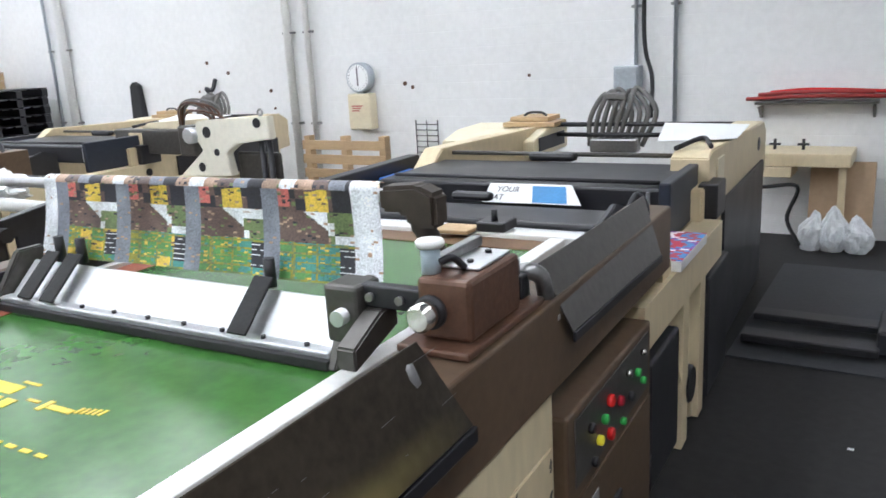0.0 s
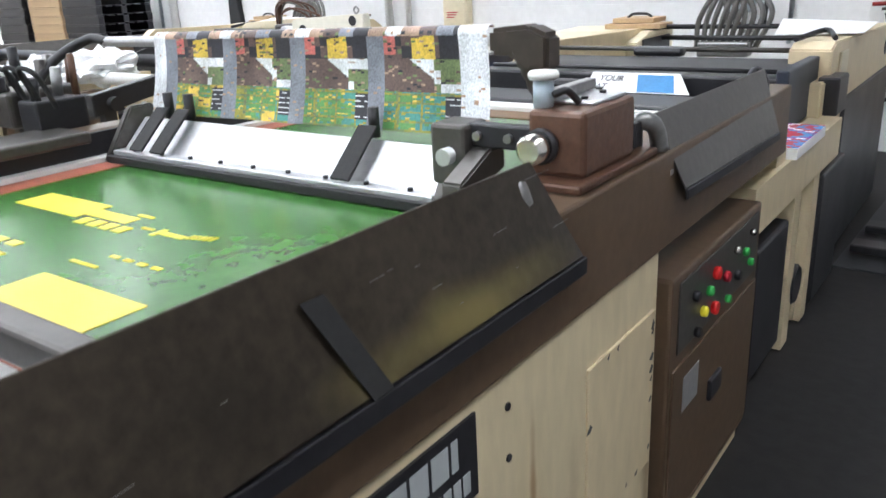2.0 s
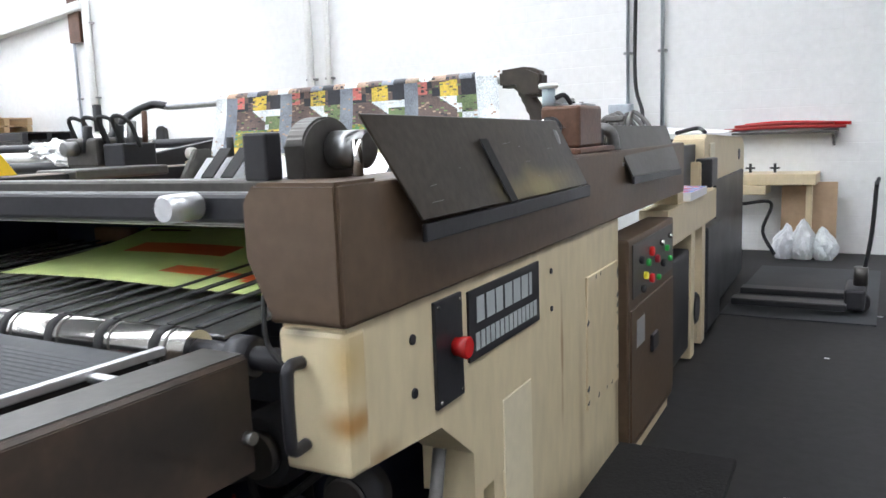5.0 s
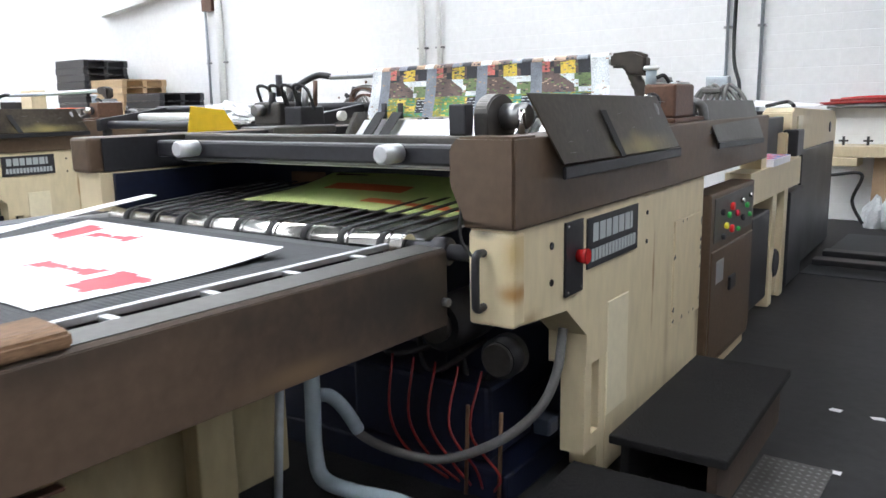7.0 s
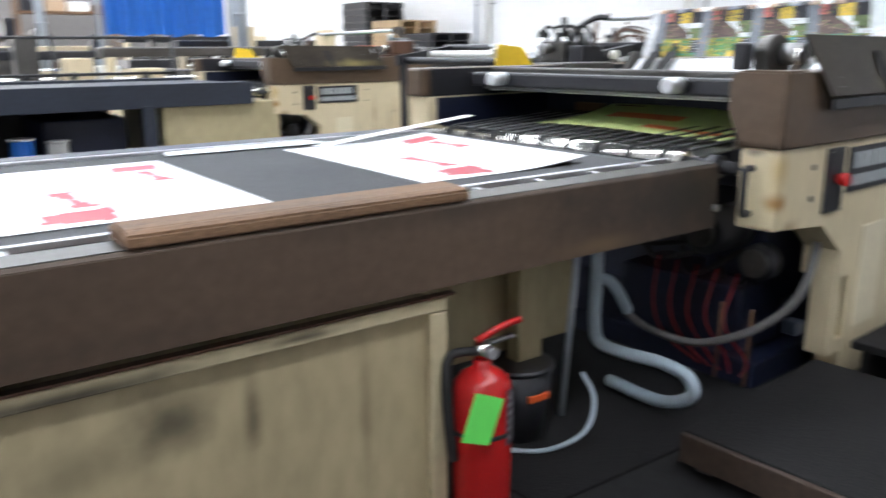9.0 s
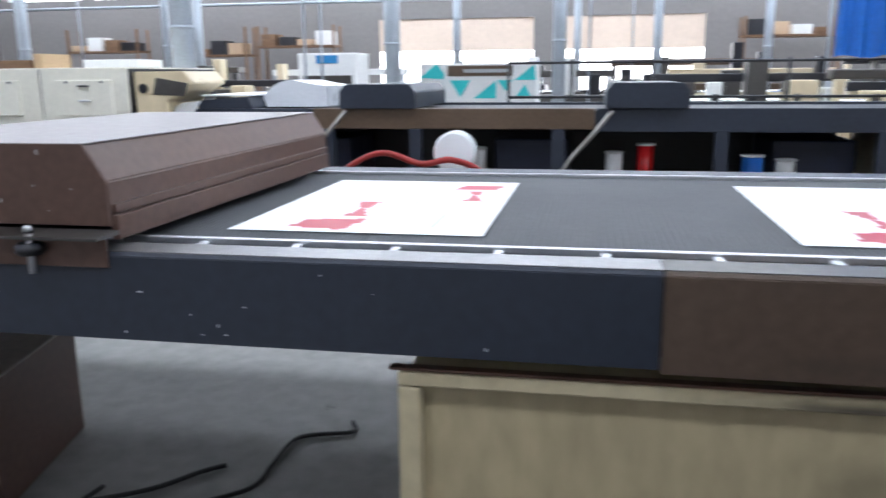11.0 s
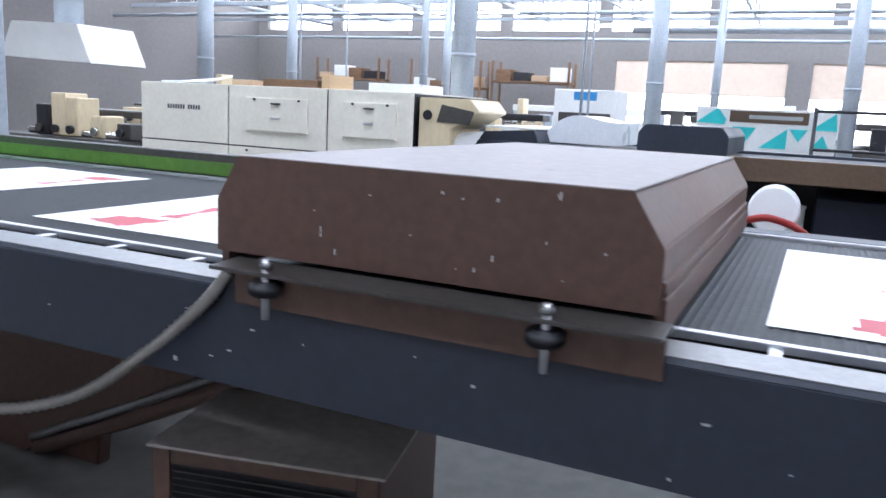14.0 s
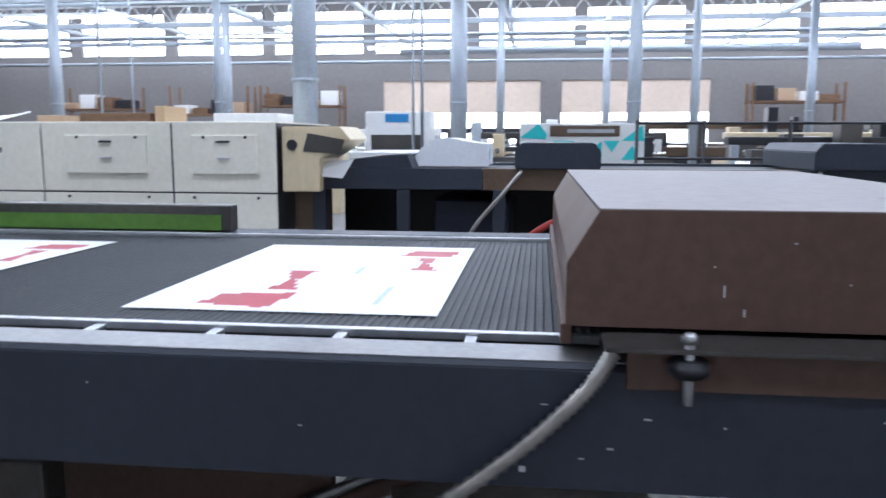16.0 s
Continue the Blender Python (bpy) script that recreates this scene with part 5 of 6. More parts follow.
part("head_block", box(-6.35, 5.36, 1.12, -6.12, 5.52, 1.42, 0.02), STEELDARK, fa)
part("head_drum", cyl((-6.14, 5.3, 1.33), (-6.14, 5.42, 1.33), 0.08, seg=18, bevel=0.01), ALU, fa)
random.seed(17)
for k in range(8):
    a, b = -6.36 + 0.05 * random.random(), -5.98 + 0.25 * random.random()
    h = 1.5 + 0.12 * random.random()
    part("feeder_hose", hose([(a, 5.42, 1.4), (a + 0.02, 5.4 + 0.05 * random.random(), h), ((a + b) / 2, 5.38, h + 0.06), (b, 5.4, h - 0.01), (b + 0.03, 5.42, 1.42)], 0.011, 6, 5), RUST if k % 3 else HOSEDARK, fa)
part("suction_beam", box(-7.6, 5.55, 1.1, -6.36, 5.75, 1.36, 0.015), STEELDARK, fa, "long dark suction beam")
part("beam_leg", box(-7.55, 5.6, 0.0, -7.45, 5.7, 1.1, 0.006), BLACK, fa)
part("beam_cover", prism([(-7.2, 1.361), (-6.3, 1.361), (-6.3, 1.46), (-7.1, 1.42)], "y", 5.6, 5.74, 0.008), CREAM_CLEAN, fa)

# Black sheet added to deepen the darkness on the floor below the press end.
single("floor_dark_sheet", prism([(-2.7, -1.05), (-0.86, -0.98), (-0.84, -0.2), (-0.9, 0.36), (-2.7, 0.36)], "z", 0.0, 0.012, 0.003), STEPBLACK, "black sheet added to darken the floor under the press end", "mat")

# bar rack with rags between the two presses
rr = thing("bar_rack", "rack of black and white bars between the presses", "rack", (-4.6, 2.3, 0))
for y, z, m in ((0.3, 1.43, BLACK), (0.0, 1.37, WHITEPAINT), (-0.3, 1.31, BLACK)):
    part("bar", cyl((-1.6, y, z), (1.05, y, z), 0.035, seg=14), m, rr)
for x in (-1.5, 0.95):
    part("end_frame", prism([(-0.4, 1.26), (0.4, 1.40), (0.4, 1.47), (-0.4, 1.36)], "x", x, x + 0.06, 0.004), BLACK, rr)
    for y in (-0.35, 0.3):
        part("leg", box(x, y, 0, x + 0.06, y + 0.06, 1.28, 0.004), BLACK, rr)
for i, (x, y, z, r) in enumerate(((-0.1, -0.1, 1.40, 0.13), (0.3, 0.05, 1.42, 0.16), (0.35, -0.3, 1.37, 0.1))):
    bm = bmesh.new()
    bmesh.ops.create_icosphere(bm, subdivisions=4, radius=1.0)
    for v in bm.verts:
        p = v.co * 2.5 + Vector((i * 9, 3, 0))
        k = 1 + 0.5 * noise.noise(p) + 0.3 * abs(noise.noise(p * 3))
        v.co = Vector((-4.6 + x + v.co.x * r * 1.4 * k, 2.3 + y + v.co.y * r * k, z + v.co.z * r * 0.55 * k))
    single("rag", bm, PAPER, "crumpled white rag lying on the bar rack", "rag", "rags on the rack")

# ---- conveyor of the dryer ----
cv = thing("conveyor", "long dryer conveyor with dark mesh belt and brown and blue rails", "conveyor", (0, 0, 0))
part("near_rail", prism([(-1.13, 0.77), (-1.13, 1.0), (-1.12, 1.004), (-1.01, 1.004), (-1.00, 0.994), (-1.00, 0.762), (-1.03, 0.762), (-1.03, 0.97), (-1.10, 0.97), (-1.10, 0.77)], "y", -2.75, 0.02, 0.002), BROWN_RAIL, cv, "brown rail section, blackened by grease near the press")
part("near_rail", prism([(-1.13, 0.78), (-1.13, 1.0), (-1.12, 1.004), (-1.01, 1.004), (-1.00, 0.994), (-1.00, 0.772), (-1.03, 0.772), (-1.03, 0.97), (-1.10, 0.97), (-1.10, 0.78)], "y", -9.2, -2.754, 0.002), NAVY, cv, "dark blue scuffed rail section")
part("worn_top", box(-1.118, -2.75, 1.0045, -1.012, 0.015, 1.0065, 0), STEELDARK, cv, "worn bare steel top face")
part("worn_top", box(-1.118, -9.2, 1.0045, -1.012, -2.754, 1.0065, 0), STEEL, cv, "worn bare steel top face")
part("rail_bolt", cyl((-1.0, 0.0, 0.84), (-0.98, 0.0, 0.84), 0.014, seg=8), STEEL, cv)
part("edge_strip", box(-1.232, -9.2, 0.985, -1.212, 0.0, 1.004, 0.003), ALU, cv, "bright edge strip")
clip = part("rail_clip", box(-1.212, -9.1, 0.982, -1.128, -9.075, 0.996, 0.002), ALU, cv)
for k in range(1, 34):
    c = new("rail_clip", clip.data)
    c.parent, c.location = cv, (0, 0.27 * k, 0)
part("far_rail", box(-2.93, -9.2, 0.77, -2.79, 0.0, 1.004, 0.006), NAVY, cv)
part("far_edge_strip", box(-2.775, -9.2, 0.985, -2.755, 0.0, 1.004, 0.003), ALU, cv)
belt = part("belt", box(-2.75, -9.2, 0.965, -1.236, -0.03, 0.988, 0), BELT, cv, "dark ribbed belt")
verts, faces = [], []
n = 0
y = -9.15
while y < -0.1:
    verts += [(-2.75, y, 0.989), (-1.238, y, 0.989), (-1.238, y + 0.008, 0.9915), (-2.75, y + 0.008, 0.9915), (-2.75, y + 0.012, 0.989), (-1.238, y + 0.012, 0.989)]
    faces += [(n, n + 1, n + 2, n + 3), (n + 3, n + 2, n + 5, n + 4)]
    n += 6
    y += 0.02
me = bpy.data.meshes.new("belt_rib")
me.from_pydata(verts, [], faces)
me.materials.append(BELT)
rb = new("belt_rib", me)
rb.parent = cv
tagged(rb, "fine cross ribs of the belt", kind="stuff")
part("belt_underside", box(-2.75, -9.2, 0.80, -1.24, -0.1, 0.82, 0.003), BLACK, cv)
part("stay_rod", cyl((-1.3, -0.47, 0.0), (-1.28, -0.42, 0.77), 0.014, seg=8), GALV, cv)
for y in (-0.95, -7.6, -8.8):
    for x in (-1.5, -2.9):
        part("leg", box(x, y, 0, x + 0.07, y + 0.07, 0.77, 0.004), BLACK, cv)
dp = thing("olive_cabinet", "grimy olive-cream steel cabinet under the conveyor", "cabinet", (0, 0, 0))
part("body", box(-2.6, -3.36, 0.0, -1.06, -1.26, 0.715, 0.006), OLIVE_STAINED_DARK_TOP, dp)
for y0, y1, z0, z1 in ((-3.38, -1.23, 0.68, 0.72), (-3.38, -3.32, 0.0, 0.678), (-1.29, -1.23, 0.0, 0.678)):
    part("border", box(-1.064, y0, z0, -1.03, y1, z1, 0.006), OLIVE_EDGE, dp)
part("flange", box(-1.06, -3.4, 0.722, -1.028, -1.2, 0.73, 0.002), RUST, dp)
part("rear_box", box(-2.6, -1.1, 0.3, -1.4, -0.3, 0.76, 0.01), OLIVE, dp)
part("rear_post", box(-1.35, -0.72, 0.0, -1.28, -0.6, 0.76, 0.006), OLIVE, dp)
wb = single("timber_batten", prism([(-1.135, 1.007), (-0.995, 1.007), (-1.0, 1.036), (-1.03, 1.045), (-1.135, 1.047)], "y", -2.12, -1.17, 0.006), WOODWORN, "worn brown timber batten lying on the rail", "batten")

# fire extinguisher
ex = thing("fire_extinguisher", "red fire extinguisher with a bright green inspection tag", "fire extinguisher", (-1.0, -1.12, 0))
ex.scale = (1.2, 1.2, 1.02)
bm = bmesh.new()
prof = [(0.0, 0.0), (0.072, 0.0), (0.078, 0.012), (0.078, 0.40), (0.072, 0.43), (0.055, 0.455), (0.03, 0.47), (0.024, 0.48), (0.024, 0.5), (0.0, 0.5)]
rings = [[bm.verts.new((r * math.cos(2 * math.pi * k / 28), r * math.sin(2 * math.pi * k / 28), z)) for k in range(28)] for r, z in prof[1:-1]]
for a, b in zip(rings, rings[1:]):
    for k in range(28):
        bm.faces.new((a[k], a[(k + 1) % 28], b[(k + 1) % 28], b[k])).smooth = True
bm.faces.new(rings[0][::-1]), bm.faces.new(rings[-1])
part("cylinder", bm, REDPAINT, ex)
part("valve", cyl((0, 0, 0.5), (0, 0, 0.55), 0.022, seg=14), CHROME, ex)
part("gauge", cyl((0.02, 0, 0.53), (0.045, 0, 0.53), 0.018, seg=14), ALU, ex)
part("lever", hose([(0, -0.02, 0.56), (0.02, 0.04, 0.595), (0.03, 0.1, 0.61)], 0.011, 8, 5), REDPAINT, ex)
part("carry_handle", hose([(0, -0.01, 0.545), (0.01, 0.05, 0.55), (0.015, 0.09, 0.555)], 0.009, 8, 5), STEEL, ex)
part("discharge_hose", hose([(0, -0.02, 0.53), (-0.02, -0.09, 0.52), (-0.01, -0.105, 0.4), (0.0, -0.095, 0.2)], 0.014, 8, 6), RUBBER, ex)
part("strap", cyl((0, 0, 0.27), (0, 0, 0.285), 0.0795, seg=28), RUBBER, ex)
part("inspection_tag", quad_sheet((0.085, -0.135, 0.315), (0.094, -0.055, 0.28), (0.086, 0.0, 0.405), (0.074, -0.08, 0.445), 0.002, (1, 0, 0)), TAG, ex, "bright green inspection tag")
lb = []
for k in range(9):
    a = 0.2 + 0.1 * k
    lb.append((0.0792 * math.cos(a), 0.0792 * math.sin(a)))
bm = bmesh.new()
lo = [bm.verts.new((x, y, 0.24)) for x, y in lb]
hi = [bm.verts.new((x, y, 0.42)) for x, y in lb]
for k in range(8):
    bm.faces.new((lo[k], lo[k + 1], hi[k + 1], hi[k]))
part("label", bm, DARKINK, ex)
bm = bmesh.new()
for j in range(6):
    z = 0.26 + 0.026 * j
    for k in range(1, 7, 2):
        (x0, y0), (x1, y1) = lb[k], lb[k + 1]
        bm.faces.new([bm.verts.new((1.012 * x, 1.012 * y, zz)) for x, y, zz in ((x0, y0, z), (x1, y1, z), (x1, y1, z + 0.01), (x0, y0, z + 0.01))])
part("label_print", bm, TEXTGREY, ex)
bk = thing("plastic_bucket", "black plastic bucket with an orange mark on the floor", "bucket", (-1.3, -0.7, 0))
bk.scale = (0.85, 0.85, 0.9)
part("shell", cyl((0, 0, 0), (0, 0, 0.32), 0.12, 0.15, seg=24), BLACK, bk)
part("rim", cyl((0, 0, 0.31), (0, 0, 0.335), 0.157, seg=24, bevel=0.006), BLACK, bk)
part("mark", box(0.10, -0.06, 0.2, 0.146, 0.05, 0.23, 0.004), ORANGE, bk)
single("floor_hose", hose([(-1.22, -0.86, 0.02), (-1.1, -0.74, 0.03), (-1.05, -0.6, 0.08), (-1.1, -0.5, 0.16), (-1.2, -0.46, 0.22)], 0.009), HOSEGREY, "thin pale hose looping over the floor", "hose")


# printed sheets on the belt
def sheet_pick(u, v):
    """White sheet with two pairs of red shapes: a leaning block and a bow-tie ribbon."""
    if abs(u - 0.345 - 0.25 * (v - 0.115)) < 0.12 and abs(v - 0.115) < 0.07 + 0.12 * (u - 0.345):
        return 1
    if abs(v - 0.37) < 0.13 and abs(u - 0.39 + 0.12 * (v - 0.37)) < 0.012 + 0.32 * abs(v - 0.36):
        return 1
    if abs(v - 0.655) < 0.115 and abs(u - 0.83 + 0.12 * (v - 0.655)) < 0.012 + 0.3 * abs(v - 0.66):
        return 1
    if abs(v - 0.85) < 0.05 and abs(u - 0.82 - 0.3 * (v - 0.85)) < 0.11:
        return 1
    if 0.47 < v < 0.58 and abs(u - 0.6) < 0.012 or 0.1 < v < 0.3 and abs(u - 0.78) < 0.008:
        return 2
    return 0


FAINT = mat("faint_blue_ink", (0.55, 0.64, 0.74), 0.45, 0, 0.1, 9, 0)
for i, (yc, skew) in enumerate(((-0.66, 0.02), (-1.98, 0.01), (-3.6, 0.0), (-4.72, 0.0), (-5.79, -0.005), (-7.2, 0.01), (-8.5, 0.0))):
    sh = printed_sheet(48, 64, lambda u, v: Vector((-1.39 - 1.13 * v, yc - 0.385 + 0.77 * u + skew * (v - 0.5), 0.9935 + (0.09 * max(0, u - 0.45) ** 2 if i == 0 else 0.0))), sheet_pick, [PAPER, RED, FAINT], "printed_sheet", None)
    tagged(sh, "white sheet printed with red ribbons lying on the belt", "sheet", "sheets on the belt")
ps = single("paper_strip", quad_sheet((-2.5, -0.9, 1.0), (-2.45, -0.85, 1.0), (-2.45, 0.0, 1.09), (-2.52, 0.0, 1.09), 0.004, (0, 0, 1)), PAPER, "loose white paper strip lying across the belt", "paper strip")
single("paper_strip", quad_sheet((-2.74, -1.5, 0.995), (-2.62, -1.52, 0.995), (-2.6, -0.75, 0.997), (-2.74, -0.8, 0.997), 0.003, (0, 0, 1)), PAPER, "loose white paper strip lying on the belt edge", "paper strip")

# ultraviolet lamp hood over the belt
hd = thing("dryer_hood", "brown steel lamp hood with chamfered ends over the belt", "dryer hood", (0, 0, 0))
Y0, Y1 = -5.12, -4.15
part("shell", prism([(Y0, 1.06), (Y0, 1.175), (Y0 + 0.055, 1.27), (Y1 - 0.06, 1.27), (Y1, 1.175), (Y1, 1.06)], "x", -2.80, -1.065, 0.004), BROWN2, hd)
part("end_plate", prism([(Y0 - 0.004, 1.06), (Y0 - 0.004, 1.176), (Y0 + 0.053, 1.272), (Y1 - 0.058, 1.272), (Y1 + 0.004, 1.176), (Y1 + 0.004, 1.06)], "x", -1.062, -1.056, 0.001), BROWN2, hd)
# Thin sheet added to carry that painted reflection on the hood's top.
part("top_sheet", box(-2.80, Y0 + 0.052, 1.2702, -1.058, Y1 - 0.058, 1.2745, 0.001), HOODTOP_PALE, hd, "pale grey top, reflected light put into its colour")
part("skirt", box(-2.79, Y1 - 0.01, 1.02, -1.08, Y1 + 0.012, 1.085, 0.003), BROWN2, hd)
part("skirt", box(-2.79, Y1 - 0.01, 1.09, -1.08, Y1 + 0.008, 1.115, 0.003), BROWN2, hd)
part("skirt", box(-2.79, Y0 - 0.012, 1.02, -1.08, Y0 + 0.01, 1.058, 0.003), BROWN2, hd)
part("support_angle", prism([(-1.055, 1.040), (-0.955, 1.040), (-0.955, 1.048), (-1.045, 1.052), (-1.055, 1.052)], "y", Y0 + 0.06, Y1 + 0.03, 0.0015), STEELDARK, hd)
part("support_plate", box(-0.998, Y0 + 0.1, 0.965, -0.99, Y1 + 0.03, 1.038, 0.003), BROWN2, hd)
for y in (-4.92, -4.32):
    b = part("levelling_bolt", cyl((-0.968, y, 0.95), (-0.968, y, 1.075), 0.009, seg=10), ALU, hd)
    part("knob", cyl((-0.968, y, 1.0), (-0.968, y, 1.03), 0.035, seg=20, bevel=0.006), BLACK, b)
    part("nut", cyl((-0.968, y, 1.057), (-0.968, y, 1.07), 0.015, seg=6), STEEL, b)
random.seed(3)
bm = bmesh.new()
for k in range(16):
    y, z = Y0 + 0.05 + 0.85 * random.random(), 1.08 + 0.17 * random.random()
    h = 0.002 + 0.02 * random.random() ** 4
    bm_box(bm, -1.057, y, z, -1.0555, y + 0.002 + 0.002 * random.random(), z + h)
part("scratch", bm, ALU, hd)
bm = bmesh.new()
for k in range(26):
    y, z = -6.4 + 4.2 * random.random(), 0.79 + 0.18 * random.random()
    if y > -2.9:
        continue
    bm_box(bm, -1.0005, y, z, -0.9992, y + 0.003 + 0.012 * random.random() ** 2, z + 0.002 + 0.009 * random.random() ** 2)
part("scratch", bm, ALU, cv)
part("armoured_conduit", hose([(-1.0, Y0 + 0.08, 1.03), (-0.98, Y0 + 0.02, 0.95), (-0.96, Y0 - 0.14, 0.81), (-0.95, Y0 - 0.36, 0.67), (-0.95, Y0 - 0.68, 0.575), (-0.98, Y0 - 1.05, 0.58), (-1.05, Y0 - 1.4, 0.74)], 0.0125, 10, 22, 0.3), CRIMP, hd, "ribbed metal conduit")

# blower box on the floor
bw = thing("blower_box", "brown steel blower box with a slatted grille on the floor", "blower", (-1.484, -5.186, 0), 13)
part("case", box(-0.44, -0.32, 0.0, 0.24, 0.31, 0.47, 0.008), BROWN2, bw)
# Painted paler than the case, replacing light that the belt above blocks.
part("top_sheet", box(-0.46, -0.335, 0.471, 0.262, 0.33, 0.48, 0.003), BLOWERTOP_PALE, bw, "pale blower top, the light on it put into its colour")
part("grille_frame", box(0.24, -0.32, 0.0, 0.255, -0.27, 0.47, 0.003), BROWN2, bw)
part("grille_frame", box(0.24, 0.255, 0.0, 0.255, 0.31, 0.47, 0.003), BROWN2, bw)
part("grille_frame", box(0.24, -0.268, 0.43, 0.255, 0.253, 0.47, 0.003), BROWN2, bw)
part("grille_back", box(0.241, -0.27, 0.01, 0.244, 0.255, 0.43, 0), BLACK, bw)
for k in range(21):
    part("slat", quad_sheet((0.245, -0.265, 0.012 + 0.0195 * k), (0.245, 0.252, 0.012 + 0.0195 * k), (0.254, 0.252, 0.021 + 0.0195 * k), (0.254, -0.265, 0.021 + 0.0195 * k), 0.002, (0, 0, 1)), STEELDARK, bw)
# brown cabinet and braces at the dryer end
dc = thing("brown_cabinet", "dark brown steel dryer base under the conveyor", "cabinet", (0, 0, 0))
part("body", box(-2.7, -9.0, 0.0, -1.7, -6.5, 0.755, 0.008), BROWN2, dc)
part("apron", prism([(-6.95, 0.755), (-6.95, 0.0), (-6.6, 0.0), (-6.42, 0.1), (-5.72, 0.44), (-5.72, 0.755)], "x", -1.66, -1.63, 0.004), BROWN2, dc)
part("post", prism([(-6.56, 0.0), (-6.38, 0.0), (-6.43, 1.02), (-6.53, 1.02)], "x", -1.07, -0.985, 0.006), BROWN2, dc)
part("foot", prism([(-6.55, 0.0), (-6.25, 0.0), (-6.2, 0.4), (-6.55, 0.3)], "x", -1.74, -1.68, 0.006), BROWN2, dc)
part("brace", hose([(-1.62, -6.5, 0.04), (-1.62, -5.95, 0.29), (-1.62, -5.3, 0.6)], 0.03, 8, 4), BROWN2, dc)
part("brace_pipe", hose([(-1.60, -6.5, 0.09), (-1.60, -5.95, 0.34), (-1.60, -5.3, 0.65)], 0.017, 8, 4), STEEL, dc)
part("strut", prism([(-5.62, 0.0), (-5.5, 0.0), (-5.42, 0.755), (-5.56, 0.755)], "x", -2.2, -2.1, 0.004), BROWN2, dc)
part("strut", cyl((-2.0, -5.95, 0.02), (-2.0, -5.45, 0.72), 0.03, seg=10), BLACK, dc)
part("isolator", box(-1.18, -6.5, 0.5, -1.1, -6.2, 0.72, 0.01), STEELDARK, dc)
part("isolator_knob", cyl((-1.1, -6.35, 0.6), (-1.08, -6.35, 0.6), 0.03, seg=14), YELLOW, dc)
random.seed(8)
for i in range(6):
    y0 = -4.6 + 0.35 * i
    pts = [(-1.6 + 0.3 * random.random(), y0, 0.012)]
    for k in range(5):
        pts.append((pts[-1][0] - 0.12 + 0.35 * (random.random() - 0.3), pts[-1][1] + 0.28 * (random.random() - 0.2), 0.012))
    single("floor_cable", hose(pts, 0.009, 6, 6), RUBBER, "thin black cable trailing over the concrete floor", "cable", "floor cables")
# side fence and lamp unit at the far end of the belt
gr = thing("belt_fence", "grey steel side fence with green inner face", "fence", (0, 0, 0))
part("rail", box(-2.88, -8.8, 1.006, -2.80, -6.46, 1.115, 0.006), STEELDARK, gr)
part("inner_face", box(-2.799, -8.8, 1.01, -2.795, -6.5, 1.075, 0), mat("green_reflecting_strip", (0.12, 0.26, 0.04), 0.4, 0, 0.2, 4, 0), gr)
uv = thing("lamp_unit", "dark blue ultraviolet lamp unit glowing green underneath", "dryer unit", (0, 0, 0))
part("cover", prism([(-9.9, 1.1), (-9.85, 1.2), (-8.9, 1.2), (-8.8, 1.12), (-8.8, 1.08)], "x", -2.86, -1.0, 0.01), NAVY, uv)
part("slot_glow", box(-2.75, -9.3, 1.05, -1.25, -8.82, 1.075, 0.004), UVGREEN, uv, "green glow")
for x in (-2.9, -1.16):
    part("cheek", box(x, -9.9, 0.95, x + 0.06, -8.85, 1.1, 0.004), NAVY, uv)
bh = thing("drying_tunnel", "dark brown drying tunnel at the conveyor's end", "dryer", (0, 0, 0))
part("shell", box(-2.95, -12.5, 0.0, -0.95, -9.95, 1.36, 0.015), BROWN2, bh)
part("cover", box(-2.9, -12.4, 1.361, -1.0, -10.1, 1.4, 0.01), BROWN2, bh)


# ---- second line across the hall ----
copy_thing(press, pose(-6.95, 0.95, 0, 0, 0, 1.0))
c2 = thing("conveyor", "dark blue-grey conveyor line with open legs across the hall", "conveyor", (0, 0, 0))
part("near_rail", box(-7.0, -7.5, 0.92, -6.9, -5.7, 1.12, 0.006), NAVY, c2)
part("near_rail", box(-7.0, -5.69, 0.92, -6.9, -2.9, 1.12, 0.006), BROWN, c2)
part("near_rail", box(-7.0, -2.89, 0.90, -6.9, 0.7, 1.12, 0.006), NAVY, c2)
part("far_rail", box(-8.7, -7.5, 0.92, -8.6, 0.7, 1.12, 0.006), NAVY, c2)
part("belt", box(-8.6, -7.5, 1.06, -7.0, 0.7, 1.09, 0.002), BELT, c2)
for y in (-7.3, -6.5, -5.6, -4.7, -3.3, -1.8, -0.4):
    for x in (-6.98, -8.68):
        part("leg", box(x, y, 0, x + 0.09, y + 0.12, 0.92, 0.005), NAVY, c2)
# Dark panel added in place of the shadow beneath this conveyor.
part("shade_panel", box(-8.55, -7.4, 0.22, -8.5, -0.3, 0.92, 0.004), BLACK, c2)
for y in (-6.2, -3.9, -1.2):
    part("under_box", box(-8.3, y, 0.25, -7.3, y + 0.75, 0.8, 0.02), BLUEDEEP, c2)
